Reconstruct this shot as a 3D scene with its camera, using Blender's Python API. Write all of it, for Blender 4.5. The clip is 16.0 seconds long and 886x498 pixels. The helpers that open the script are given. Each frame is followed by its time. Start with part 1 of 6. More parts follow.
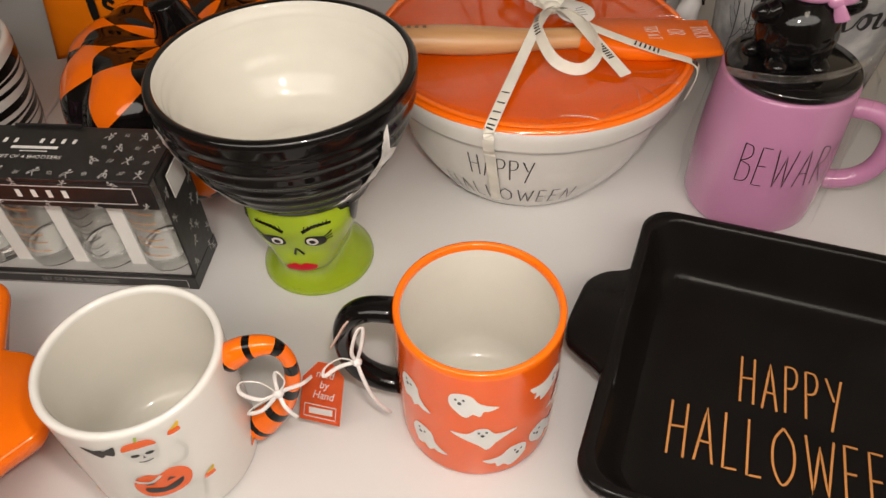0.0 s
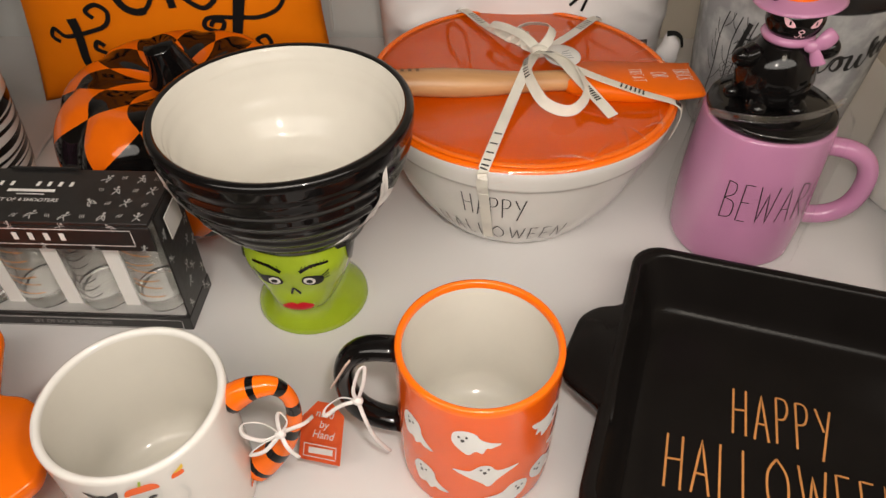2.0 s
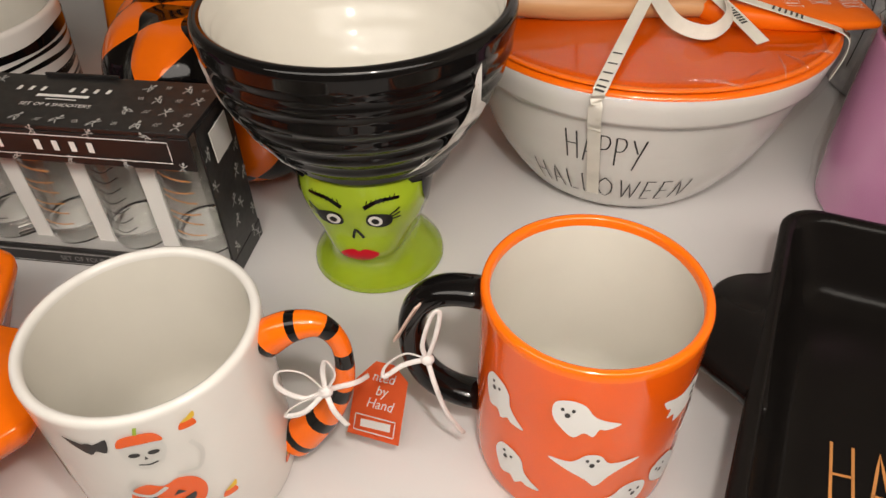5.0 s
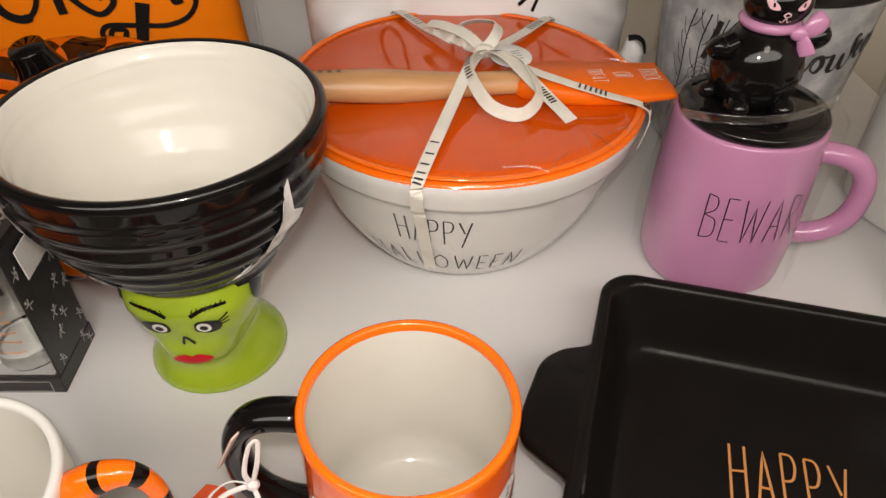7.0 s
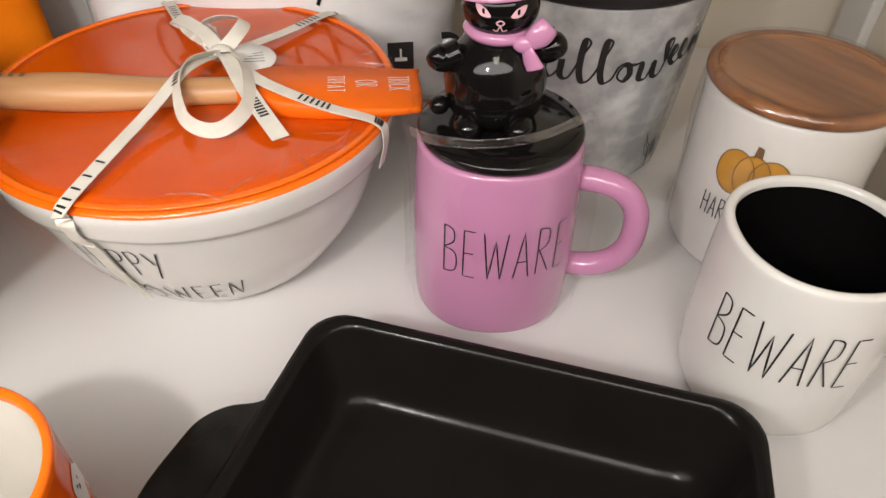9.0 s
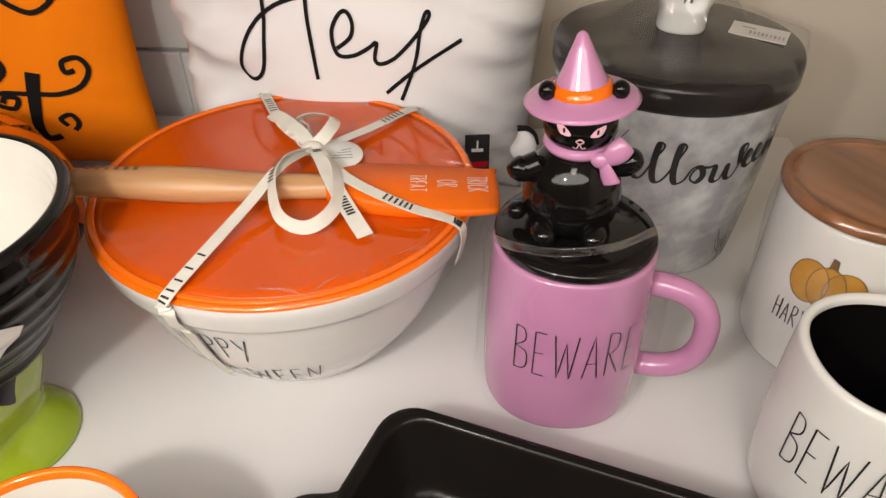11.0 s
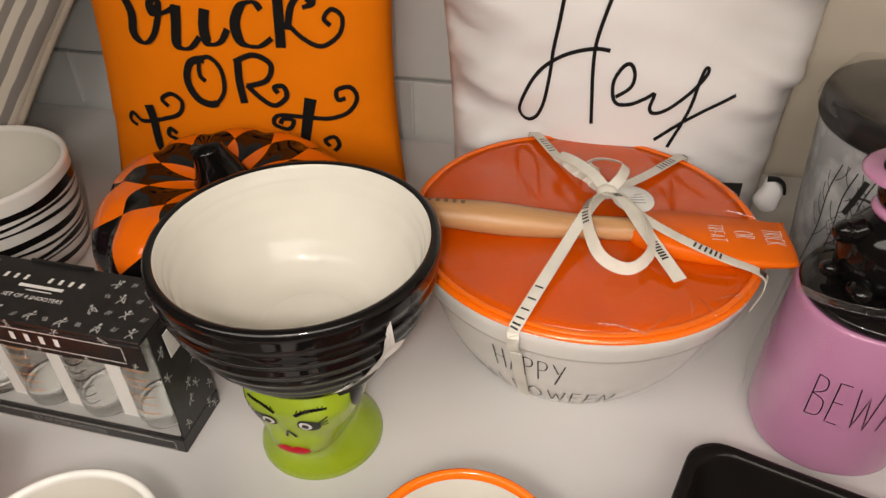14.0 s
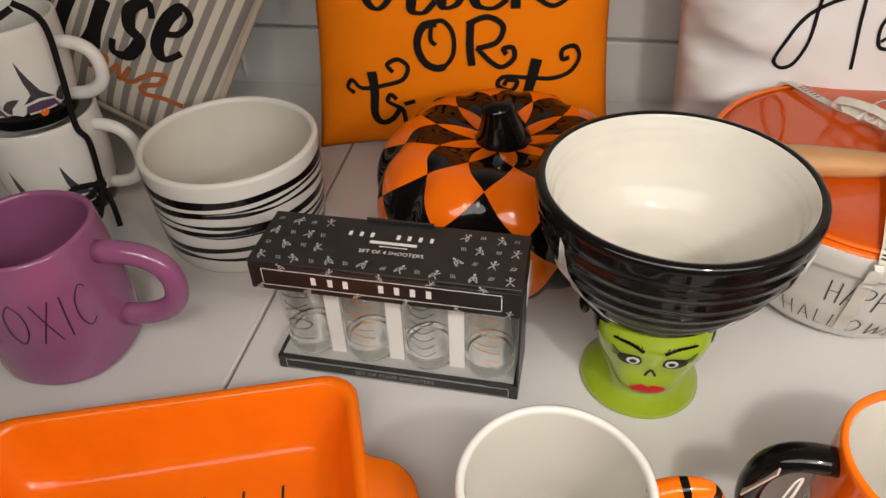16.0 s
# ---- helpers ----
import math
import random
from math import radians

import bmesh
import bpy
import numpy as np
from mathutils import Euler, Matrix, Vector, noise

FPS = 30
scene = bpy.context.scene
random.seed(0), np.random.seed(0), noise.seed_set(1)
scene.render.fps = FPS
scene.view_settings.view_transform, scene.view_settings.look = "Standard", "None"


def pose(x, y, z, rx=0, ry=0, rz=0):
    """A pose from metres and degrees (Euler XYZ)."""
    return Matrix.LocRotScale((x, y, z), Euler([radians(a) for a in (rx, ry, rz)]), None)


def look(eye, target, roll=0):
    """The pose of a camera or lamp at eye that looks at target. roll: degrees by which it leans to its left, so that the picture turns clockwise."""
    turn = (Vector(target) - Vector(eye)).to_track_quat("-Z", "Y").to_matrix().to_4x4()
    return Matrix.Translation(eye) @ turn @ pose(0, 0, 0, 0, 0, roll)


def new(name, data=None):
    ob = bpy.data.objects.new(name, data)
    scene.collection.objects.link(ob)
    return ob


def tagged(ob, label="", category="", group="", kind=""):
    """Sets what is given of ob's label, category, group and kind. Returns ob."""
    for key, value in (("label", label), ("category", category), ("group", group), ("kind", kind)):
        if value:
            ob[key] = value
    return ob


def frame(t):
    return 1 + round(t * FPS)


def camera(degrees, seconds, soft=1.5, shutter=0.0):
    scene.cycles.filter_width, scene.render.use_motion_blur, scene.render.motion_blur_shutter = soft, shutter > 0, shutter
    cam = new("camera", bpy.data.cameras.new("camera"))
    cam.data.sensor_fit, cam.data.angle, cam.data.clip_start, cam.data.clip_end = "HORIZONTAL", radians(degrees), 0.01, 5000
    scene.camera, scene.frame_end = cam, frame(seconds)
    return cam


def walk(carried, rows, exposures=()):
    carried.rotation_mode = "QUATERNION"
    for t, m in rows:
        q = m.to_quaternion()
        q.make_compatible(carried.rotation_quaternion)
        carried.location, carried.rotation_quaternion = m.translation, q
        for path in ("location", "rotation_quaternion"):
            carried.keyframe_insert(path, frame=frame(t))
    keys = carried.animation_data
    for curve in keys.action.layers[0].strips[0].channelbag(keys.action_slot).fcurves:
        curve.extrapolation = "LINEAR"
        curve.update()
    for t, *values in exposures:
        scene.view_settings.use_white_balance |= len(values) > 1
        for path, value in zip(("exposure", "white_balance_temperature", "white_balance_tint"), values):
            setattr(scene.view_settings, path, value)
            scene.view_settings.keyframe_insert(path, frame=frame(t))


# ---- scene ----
cam = camera(64.16, 16.0)
PATH = [
    (0, (0.0356, 0.0232, 0.4240), (0.0086, 0.4367, -0.0099), -1.58),
    (0.5, (0.0302, 0.0256, 0.4271), (0.0064, 0.4432, -0.0032), -1.33),
    (1, (0.0235, 0.0225, 0.4335), (0.0033, 0.4478, 0.0107), -0.90),
    (1.5, (0.0213, 0.0215, 0.4350), (0.0038, 0.4534, 0.0189), -0.71),
    (2, (0.0228, 0.0192, 0.4323), (0.0144, 0.4534, 0.0183), -0.36),
    (2.5, (0.0282, 0.0188, 0.4160), (0.0337, 0.4509, -0.0002), 0.17),
    (3, (0.0464, 0.0291, 0.3822), (0.0625, 0.4583, -0.0366), 1.20),
    (3.5, (0.0535, 0.0420, 0.3601), (0.0460, 0.4734, -0.0568), 0.64),
    (4, (0.0300, 0.0485, 0.3341), (-0.0221, 0.4781, -0.0814), -0.83),
    (4.2, (0.0240, 0.0497, 0.3247), (-0.0451, 0.4787, -0.0890), -1.70),
    (6.3, (-0.0110, 0.0764, 0.3582), (-0.0341, 0.5503, -0.0091), -1.40),
    (6.5, (0.0048, 0.0819, 0.3652), (-0.0059, 0.5502, -0.0097), -1.04),
    (7, (0.0444, 0.0847, 0.3654), (0.0650, 0.5404, -0.0244), 0.63),
    (7.5, (0.1068, 0.0932, 0.3621), (0.1270, 0.5421, -0.0355), 1.08),
    (8, (0.1616, 0.1076, 0.3587), (0.1804, 0.5452, -0.0514), 1.51),
    (8.2, (0.1797, 0.1157, 0.3533), (0.2000, 0.5514, -0.0587), 1.81),
    (10.3, (0.2523, 0.1643, 0.3695), (0.2324, 0.6272, -0.0117), -0.35),
    (10.5, (0.2420, 0.1615, 0.3732), (0.2172, 0.6252, -0.0067), -0.40),
    (11, (0.2192, 0.1498, 0.3880), (0.1803, 0.6196, 0.0168), -0.26),
    (11.5, (0.1955, 0.1433, 0.4015), (0.1426, 0.6161, 0.0360), -0.28),
    (12, (0.1742, 0.1301, 0.4163), (0.1113, 0.6064, 0.0569), -0.08),
    (12.5, (0.1504, 0.1258, 0.4244), (0.0769, 0.6033, 0.0686), -0.04),
    (13, (0.1390, 0.1222, 0.4304), (0.0575, 0.5980, 0.0741), 0.06),
    (13.5, (0.1285, 0.1130, 0.4304), (0.0374, 0.5845, 0.0708), 0.03),
    (14, (0.0671, 0.1040, 0.4290), (-0.0323, 0.5706, 0.0652), -0.28),
    (14.5, (-0.0098, 0.0925, 0.4332), (-0.1130, 0.5536, 0.0634), -1.12),
    (15, (-0.0859, 0.0733, 0.4301), (-0.1890, 0.5311, 0.0563), -2.24),
    (15.5, (-0.1389, 0.0543, 0.4244), (-0.2362, 0.5109, 0.0475), -2.66),
    (16, (-0.1657, 0.0342, 0.4272), (-0.2569, 0.4899, 0.0478), -2.19),
]
walk(cam, [(t, look(eye, target, roll)) for t, eye, target, roll in PATH],
     [(0, 0.0, 6500, 10), (6.5, 0.0, 6450, 10), (8, 0.38, 6150, 10), (10.5, 0.40, 6250, 10), (12, 0.19, 6400, 10), (14, 0.05, 6500, 10), (15, 0.08, 6450, 10), (16, 0.14, 6350, 9)])

# ---- light ----
world = bpy.data.worlds.new("world")
scene.world = world
world.use_nodes = True
world.node_tree.nodes["Background"].inputs[0].default_value = (1.0, 0.93, 0.84, 1)
world.node_tree.nodes["Background"].inputs[1].default_value = 0.02


def area(name, eye, target, watts, sx, sy, colour):
    data = bpy.data.lights.new(name, "AREA")
    data.shape, data.size, data.size_y, data.energy, data.color = "ELLIPSE", sx, sy, watts, colour
    ob = new(name, data)
    ob.matrix_world = look(eye, target)
    return ob


# the hand-held lamp over the table edge, then two added fill lights
area("hand_lamp", (0.045, 0.075, 0.425), (0.045, 0.62, 0.03), 0.95, 0.03, 0.03, (1.0, 0.925, 0.835))
# added wide fill: evens out the moving hand lamp, no source of its own
area("added_wide_fill", (0.02, 0.01, 0.475), (0.02, 0.68, 0.08), 3.35, 1.25, 0.20, (1.0, 0.925, 0.835))
# added from above, unseen: stands in for the room's dim ambient light
area("added_room_fill", (0.1, -0.9, 1.58), (0.05, 0.5, 0.0), 6.0, 0.5, 0.5, (1.0, 0.86, 0.7))


# ---- materials ----
def mat(name, colour, rough=0.4, metal=0.0, vary=0.05, scale=30.0, bump=0.0, bump_scale=200.0, coat=0.0, spec=0.5, second=None):
    """A surface with grain and faint stains. second: the colour that the stains turn to."""
    m = bpy.data.materials.new(name)
    m.use_nodes = True
    nt = m.node_tree
    b = nt.nodes["Principled BSDF"]
    tc = nt.nodes.new("ShaderNodeTexCoord")
    n1 = nt.nodes.new("ShaderNodeTexNoise")
    n1.inputs["Scale"].default_value, n1.inputs["Detail"].default_value = scale, 6
    nt.links.new(tc.outputs["Object"], n1.inputs["Vector"])
    mix = nt.nodes.new("ShaderNodeMix")
    mix.data_type = "RGBA"
    other = second or tuple(c * (1 - 2.2 * vary) for c in colour)
    mix.inputs[6].default_value = (*colour, 1)
    mix.inputs[7].default_value = (*other, 1)
    ramp = nt.nodes.new("ShaderNodeMapRange")
    ramp.inputs["From Min"].default_value, ramp.inputs["From Max"].default_value = 0.42, 0.72
    nt.links.new(n1.outputs["Fac"], ramp.inputs["Value"])
    nt.links.new(ramp.outputs["Result"], mix.inputs[0])
    nt.links.new(mix.outputs[2], b.inputs["Base Color"])
    n2 = nt.nodes.new("ShaderNodeTexNoise")
    n2.inputs["Scale"].default_value, n2.inputs["Detail"].default_value = scale * 4, 4
    nt.links.new(tc.outputs["Object"], n2.inputs["Vector"])
    rr = nt.nodes.new("ShaderNodeMapRange")
    rr.inputs["To Min"].default_value, rr.inputs["To Max"].default_value = rough * 0.75, min(1, rough * 1.3)
    nt.links.new(n2.outputs["Fac"], rr.inputs["Value"])
    nt.links.new(rr.outputs["Result"], b.inputs["Roughness"])
    b.inputs["Metallic"].default_value = metal
    b.inputs["Coat Weight"].default_value = coat
    b.inputs["Coat Roughness"].default_value = 0.04
    b.inputs["Specular IOR Level"].default_value = spec
    if bump:
        n3 = nt.nodes.new("ShaderNodeTexNoise")
        n3.inputs["Scale"].default_value, n3.inputs["Detail"].default_value = bump_scale, 5
        nt.links.new(tc.outputs["Object"], n3.inputs["Vector"])
        bp = nt.nodes.new("ShaderNodeBump")
        bp.inputs["Strength"].default_value, bp.inputs["Distance"].default_value = bump, 0.002
        nt.links.new(n3.outputs["Fac"], bp.inputs["Height"])
        nt.links.new(bp.outputs["Normal"], b.inputs["Normal"])
    return m


def glaze(name, colour, rough=0.12, vary=0.04, coat=0.3, spec=0.5):
    return mat(name, colour, rough, vary=vary, scale=25, bump=0.03, bump_scale=45, coat=coat, spec=spec)


def clear_film(name, gloss, tint=(1, 1, 1), rough=0.06, wrinkle=0.6, scale=28.0, edge=0.22):
    """A thin clear wrap: it lets light through and glints on its folds."""
    m = bpy.data.materials.new(name)
    m.use_nodes = True
    nt = m.node_tree
    nt.nodes.clear()
    out = nt.nodes.new("ShaderNodeOutputMaterial")
    tr = nt.nodes.new("ShaderNodeBsdfTransparent")
    tr.inputs[0].default_value = (*tint, 1)
    gl = nt.nodes.new("ShaderNodeBsdfGlossy")
    gl.inputs["Roughness"].default_value = rough
    mix = nt.nodes.new("ShaderNodeMixShader")
    fr = nt.nodes.new("ShaderNodeLayerWeight")
    fr.inputs[0].default_value = 0.25
    pw = nt.nodes.new("ShaderNodeMath")
    pw.operation = "MULTIPLY"
    pw.inputs[1].default_value = edge
    ad = nt.nodes.new("ShaderNodeMath")
    ad.operation = "ADD"
    ad.inputs[1].default_value = gloss
    tc = nt.nodes.new("ShaderNodeTexCoord")
    n = nt.nodes.new("ShaderNodeTexNoise")
    n.inputs["Scale"].default_value, n.inputs["Detail"].default_value, n.inputs["Distortion"].default_value = scale, 3, 1.2
    bp = nt.nodes.new("ShaderNodeBump")
    bp.inputs["Strength"].default_value, bp.inputs["Distance"].default_value = wrinkle, 0.004
    nt.links.new(tc.outputs["Object"], n.inputs["Vector"])
    nt.links.new(n.outputs["Fac"], bp.inputs["Height"])
    nt.links.new(bp.outputs["Normal"], gl.inputs["Normal"])
    nt.links.new(bp.outputs["Normal"], fr.inputs["Normal"])
    nt.links.new(fr.outputs["Facing"], pw.inputs[0])
    nt.links.new(pw.outputs[0], ad.inputs[0])
    nt.links.new(ad.outputs[0], mix.inputs[0])
    nt.links.new(tr.outputs[0], mix.inputs[1])
    nt.links.new(gl.outputs[0], mix.inputs[2])
    nt.links.new(mix.outputs[0], out.inputs[0])
    return m


def wood(name, dark, light, axis="X", scale=22.0, rough=0.4):
    m = mat(name, light, rough, vary=0.1)
    nt = m.node_tree
    b = nt.nodes["Principled BSDF"]
    tc = nt.nodes.new("ShaderNodeTexCoord")
    mp = nt.nodes.new("ShaderNodeMapping")
    mp.inputs["Scale"].default_value = (0.12, 1, 1) if axis == "X" else (1, 0.12, 1)
    n = nt.nodes.new("ShaderNodeTexNoise")
    n.inputs["Scale"].default_value, n.inputs["Detail"].default_value, n.inputs["Distortion"].default_value = scale * 6, 8, 0.6
    ramp = nt.nodes.new("ShaderNodeValToRGB")
    ramp.color_ramp.elements[0].position, ramp.color_ramp.elements[1].position = 0.3, 0.68
    ramp.color_ramp.elements[0].color, ramp.color_ramp.elements[1].color = (*dark, 1), (*light, 1)
    nt.links.new(tc.outputs["Object"], mp.inputs[0])
    nt.links.new(mp.outputs[0], n.inputs["Vector"])
    nt.links.new(n.outputs["Fac"], ramp.inputs[0])
    nt.links.new(ramp.outputs[0], b.inputs["Base Color"])
    return m


def striped_cloth(name, a, b_, pitch):
    m = mat(name, a, 0.9, bump=0.5, bump_scale=900)
    nt = m.node_tree
    bs = nt.nodes["Principled BSDF"]
    tc = nt.nodes.new("ShaderNodeTexCoord")
    sep = nt.nodes.new("ShaderNodeSeparateXYZ")
    mul = nt.nodes.new("ShaderNodeMath")
    mul.operation = "MULTIPLY"
    mul.inputs[1].default_value = 1 / pitch
    fr = nt.nodes.new("ShaderNodeMath")
    fr.operation = "FRACT"
    ramp = nt.nodes.new("ShaderNodeValToRGB")
    ramp.color_ramp.elements[0].position, ramp.color_ramp.elements[1].position = 0.48, 0.54
    ramp.color_ramp.elements[0].color, ramp.color_ramp.elements[1].color = (*a, 1), (*b_, 1)
    nt.links.new(tc.outputs["Object"], sep.inputs[0])
    nt.links.new(sep.outputs[0], mul.inputs[0])
    nt.links.new(mul.outputs[0], fr.inputs[0])
    nt.links.new(fr.outputs[0], ramp.inputs[0])
    nt.links.new(ramp.outputs[0], bs.inputs["Base Color"])
    return m


M_TABLE = mat("white_laminate", (0.67, 0.655, 0.65), 0.22, vary=0.03, scale=5, bump=0.03, bump_scale=60)
M_GAP = mat("dark_joint", (0.2, 0.19, 0.18), 0.8)
M_PLANK = mat("grey_white_boards", (0.66, 0.665, 0.65), 0.5, vary=0.04, scale=9, bump=0.06, bump_scale=80)
M_BEIGE = mat("beige_wall_paint", (0.68, 0.61, 0.51), 0.7, vary=0.03, scale=6, bump=0.15, bump_scale=150)
M_TRIM = mat("white_trim_paint", (0.66, 0.64, 0.61), 0.45, vary=0.03, scale=8)
M_CEIL = mat("ceiling_paint", (0.7, 0.68, 0.64), 0.85, vary=0.02, scale=4)
M_FLOOR = wood("brown_floor_boards", (0.11, 0.06, 0.035), (0.24, 0.14, 0.08), "Y", 6)
M_CREAM = glaze("cream_glaze", (0.66, 0.63, 0.565), 0.11, 0.02, 0.06, 0.25)
M_WHITE = glaze("white_glaze", (0.72, 0.70, 0.665), 0.13, 0.02, 0.15, 0.4)
M_ORANGE = glaze("orange_glaze", (0.82, 0.108, 0.004), 0.11, 0.03, 0.1, 0.4)
M_RIM = glaze("bright_orange_glaze", (0.88, 0.155, 0.004), 0.11, 0.03, 0.1, 0.4)
M_TRAYO = glaze("tray_orange_glaze", (0.91, 0.165, 0.003), 0.16, 0.03, 0.0, 0.3)
M_INNERO = mat("orange_lid_gloss", (0.62, 0.082, 0.0005), 0.08, vary=0.05, scale=18, bump=0.30, bump_scale=15, coat=0.0, spec=0.4)
M_BLACK = glaze("black_glaze", (0.005, 0.0045, 0.0045), 0.08, 0.1, 0.0, 0.32)
M_MATTE = mat("satin_black_glaze", (0.0088, 0.0075, 0.007), 0.18, vary=0.1, scale=20, bump=0.04, bump_scale=300, coat=0.0, spec=0.11)
M_GREEN = glaze("lime_green_glaze", (0.305, 0.42, 0.022), 0.14, 0.06)
M_RED = mat("red_glaze", (0.50, 0.006, 0.018), 0.3, spec=0.2)
M_PINK = glaze("pink_glaze", (0.51, 0.225, 0.385), 0.13, 0.03)
M_PURPLE = glaze("purple_glaze", (0.29, 0.095, 0.215), 0.16, 0.04)
M_INK = mat("black_ink", (0.018, 0.017, 0.017), 0.45, vary=0.1)
M_CLOTHINK = mat("black_cloth_ink", (0.012, 0.011, 0.011), 0.9, vary=0.1, bump=0.3, bump_scale=1100, spec=0.08)
M_GREYINK = mat("grey_ink", (0.30, 0.30, 0.30), 0.5)
M_PALE = mat("pale_grey_ink", (0.62, 0.61, 0.58), 0.4)
M_COPPER = mat("copper_ink", (0.62, 0.26, 0.075), 0.35, 0.0, vary=0.06)
M_WHITEINK = mat("white_ink", (0.78, 0.77, 0.75), 0.5, vary=0.02)
M_YELLOW = mat("yellow_ink", (0.75, 0.47, 0.02), 0.4)
M_GOLD = mat("mustard_ink", (0.55, 0.27, 0.03), 0.5, vary=0.1, scale=90)
M_BROWN = mat("brown_ink", (0.17, 0.09, 0.04), 0.6)
M_CARD = mat("black_printed_card", (0.016, 0.015, 0.015), 0.35, vary=0.15, scale=60)
M_PAPER = mat("white_paper", (0.80, 0.79, 0.76), 0.6, vary=0.02)
M_TAG = mat("orange_paper_tag", (0.85, 0.15, 0.035), 0.55, vary=0.03)
M_RIBBON = mat("cream_satin_ribbon", (0.80, 0.765, 0.68), 0.5, vary=0.06, scale=60, bump=0.5, bump_scale=1500)
M_SATIN = mat("white_satin_string", (0.75, 0.71, 0.69), 0.35, vary=0.06, scale=80, bump=0.3, bump_scale=900)
M_BLACKRIB = mat("black_ribbon", (0.010, 0.010, 0.010), 0.7, bump=0.3, bump_scale=900, spec=0.1)
M_WITCH = mat("charcoal_print", (0.06, 0.055, 0.06), 0.4, vary=0.25, scale=260)
M_SPATWOOD = wood("beech_handle", (0.42, 0.21, 0.09), (0.58, 0.33, 0.15), "X", 14, 0.42)
M_LIDWOOD = wood("acacia_lid", (0.13, 0.05, 0.018), (0.33, 0.14, 0.055), "Y", 11, 0.35)
M_SILICONE = mat("orange_silicone", (0.78, 0.135, 0.001), 0.45, vary=0.03, spec=0.25)
M_OPILLOW = mat("orange_canvas", (0.93, 0.225, 0.0015), 0.9, vary=0.03, scale=14, bump=0.4, bump_scale=1100, spec=0.12)
M_WPILLOW = mat("white_velvet_cloth", (0.74, 0.715, 0.715), 0.6, vary=0.03, scale=10, bump=0.5, bump_scale=16)
M_SPILLOW = striped_cloth("ticking_cloth", (0.62, 0.57, 0.49), (0.24, 0.22, 0.20), 0.0155)
M_CORD = mat("pillow_cord", (0.42, 0.36, 0.29), 0.9, bump=0.4, bump_scale=800)
M_THREAD = mat("rust_thread", (0.42, 0.12, 0.03), 0.8, bump=0.5, bump_scale=1500)
M_JAR = mat("mottled_grey_print", (0.34, 0.34, 0.345), 0.22, vary=0.15, scale=38, second=(0.62, 0.62, 0.61), coat=0.2)
M_LID = mat("charcoal_lid_glaze", (0.022, 0.020, 0.020), 0.22, vary=0.1, scale=25, bump=0.03, bump_scale=45, spec=0.35)
M_SKULL = glaze("skull_white_glaze", (0.72, 0.70, 0.67), 0.2, 0.04)
M_FILM = clear_film("clear_wrap", 0.014, rough=0.05, wrinkle=0.5, edge=0.17)
M_FOLD = clear_film("folded_wrap", 0.16, rough=0.08, wrinkle=0.5, edge=0.3)
M_FILMB = clear_film("stretched_wrap", 0.02, rough=0.04, wrinkle=0.5, scale=16, edge=0.045)
M_FILMJ = clear_film("loose_wrap", 0.045, rough=0.1, wrinkle=0.8, scale=20)
M_STICKER = mat("white_sticker", (0.7, 0.67, 0.64), 0.5)


M_GLASS = clear_film("clear_glass", 0.05, tint=(0.97, 0.97, 0.96), rough=0.02, wrinkle=0.05, edge=0.55)
M_THICK = mat("thick_clear_glass", (0.97, 0.98, 0.97), 0.015, vary=0.0)
M_THICK.node_tree.nodes["Principled BSDF"].inputs["Transmission Weight"].default_value = 1.0
M_THICK.node_tree.nodes["Principled BSDF"].inputs["IOR"].default_value = 1.33
M_SKELINK = mat("silver_grey_ink", (0.46, 0.46, 0.45), 0.45)


# ---- builders ----
def part(name, bm, material, parent=None, label="", smooth=True, m=None):
    """Links a bmesh as one mesh object under a thing or a part. material: one, or a list by face index."""
    me = bpy.data.meshes.new(name)
    bm.to_mesh(me)
    bm.free()
    for k in material if isinstance(material, (list, tuple)) else [material]:
        me.materials.append(k)
    if smooth:
        me.polygons.foreach_set("use_smooth", [True] * len(me.polygons))
    ob = new(name, me)
    if parent:
        ob.parent = parent
    if m is not None:
        ob.matrix_basis = m
    if label:
        ob["label"] = label
    return ob


def thing(name, m, label, category, group=""):
    ob = new(name)
    ob.empty_display_size = 0.02
    ob.matrix_basis = m
    return tagged(ob, label, category, group)


def lathe(profile, seg=72, mats=None, sx=1.0, sy=1.0, power=2.0):
    """Turns (r, z) pairs round the z axis. power > 2 makes the section a rounded square."""
    bm = bmesh.new()
    rings = []
    for r, z in profile:
        if r < 1e-6:
            rings.append([bm.verts.new((0, 0, z))])
            continue
        ring = []
        for k in range(seg):
            a = 2 * math.pi * k / seg
            c, s = math.cos(a), math.sin(a)
            q = (abs(c) ** power + abs(s) ** power) ** (-1 / power)
            ring.append(bm.verts.new((r * q * c * sx, r * q * s * sy, z)))
        rings.append(ring)
    for i in range(len(rings) - 1):
        a, b = rings[i], rings[i + 1]
        for k in range(seg):
            j = (k + 1) % seg
            if len(a) == 1 and len(b) == 1:
                continue
            if len(a) == 1:
                f = bm.faces.new((a[0], b[j], b[k]))
            elif len(b) == 1:
                f = bm.faces.new((a[k], a[j], b[0]))
            else:
                f = bm.faces.new((a[k], a[j], b[j], b[k]))
            if mats:
                f.material_index = mats[i]
    bmesh.ops.recalc_face_normals(bm, faces=bm.faces[:])
    return bm


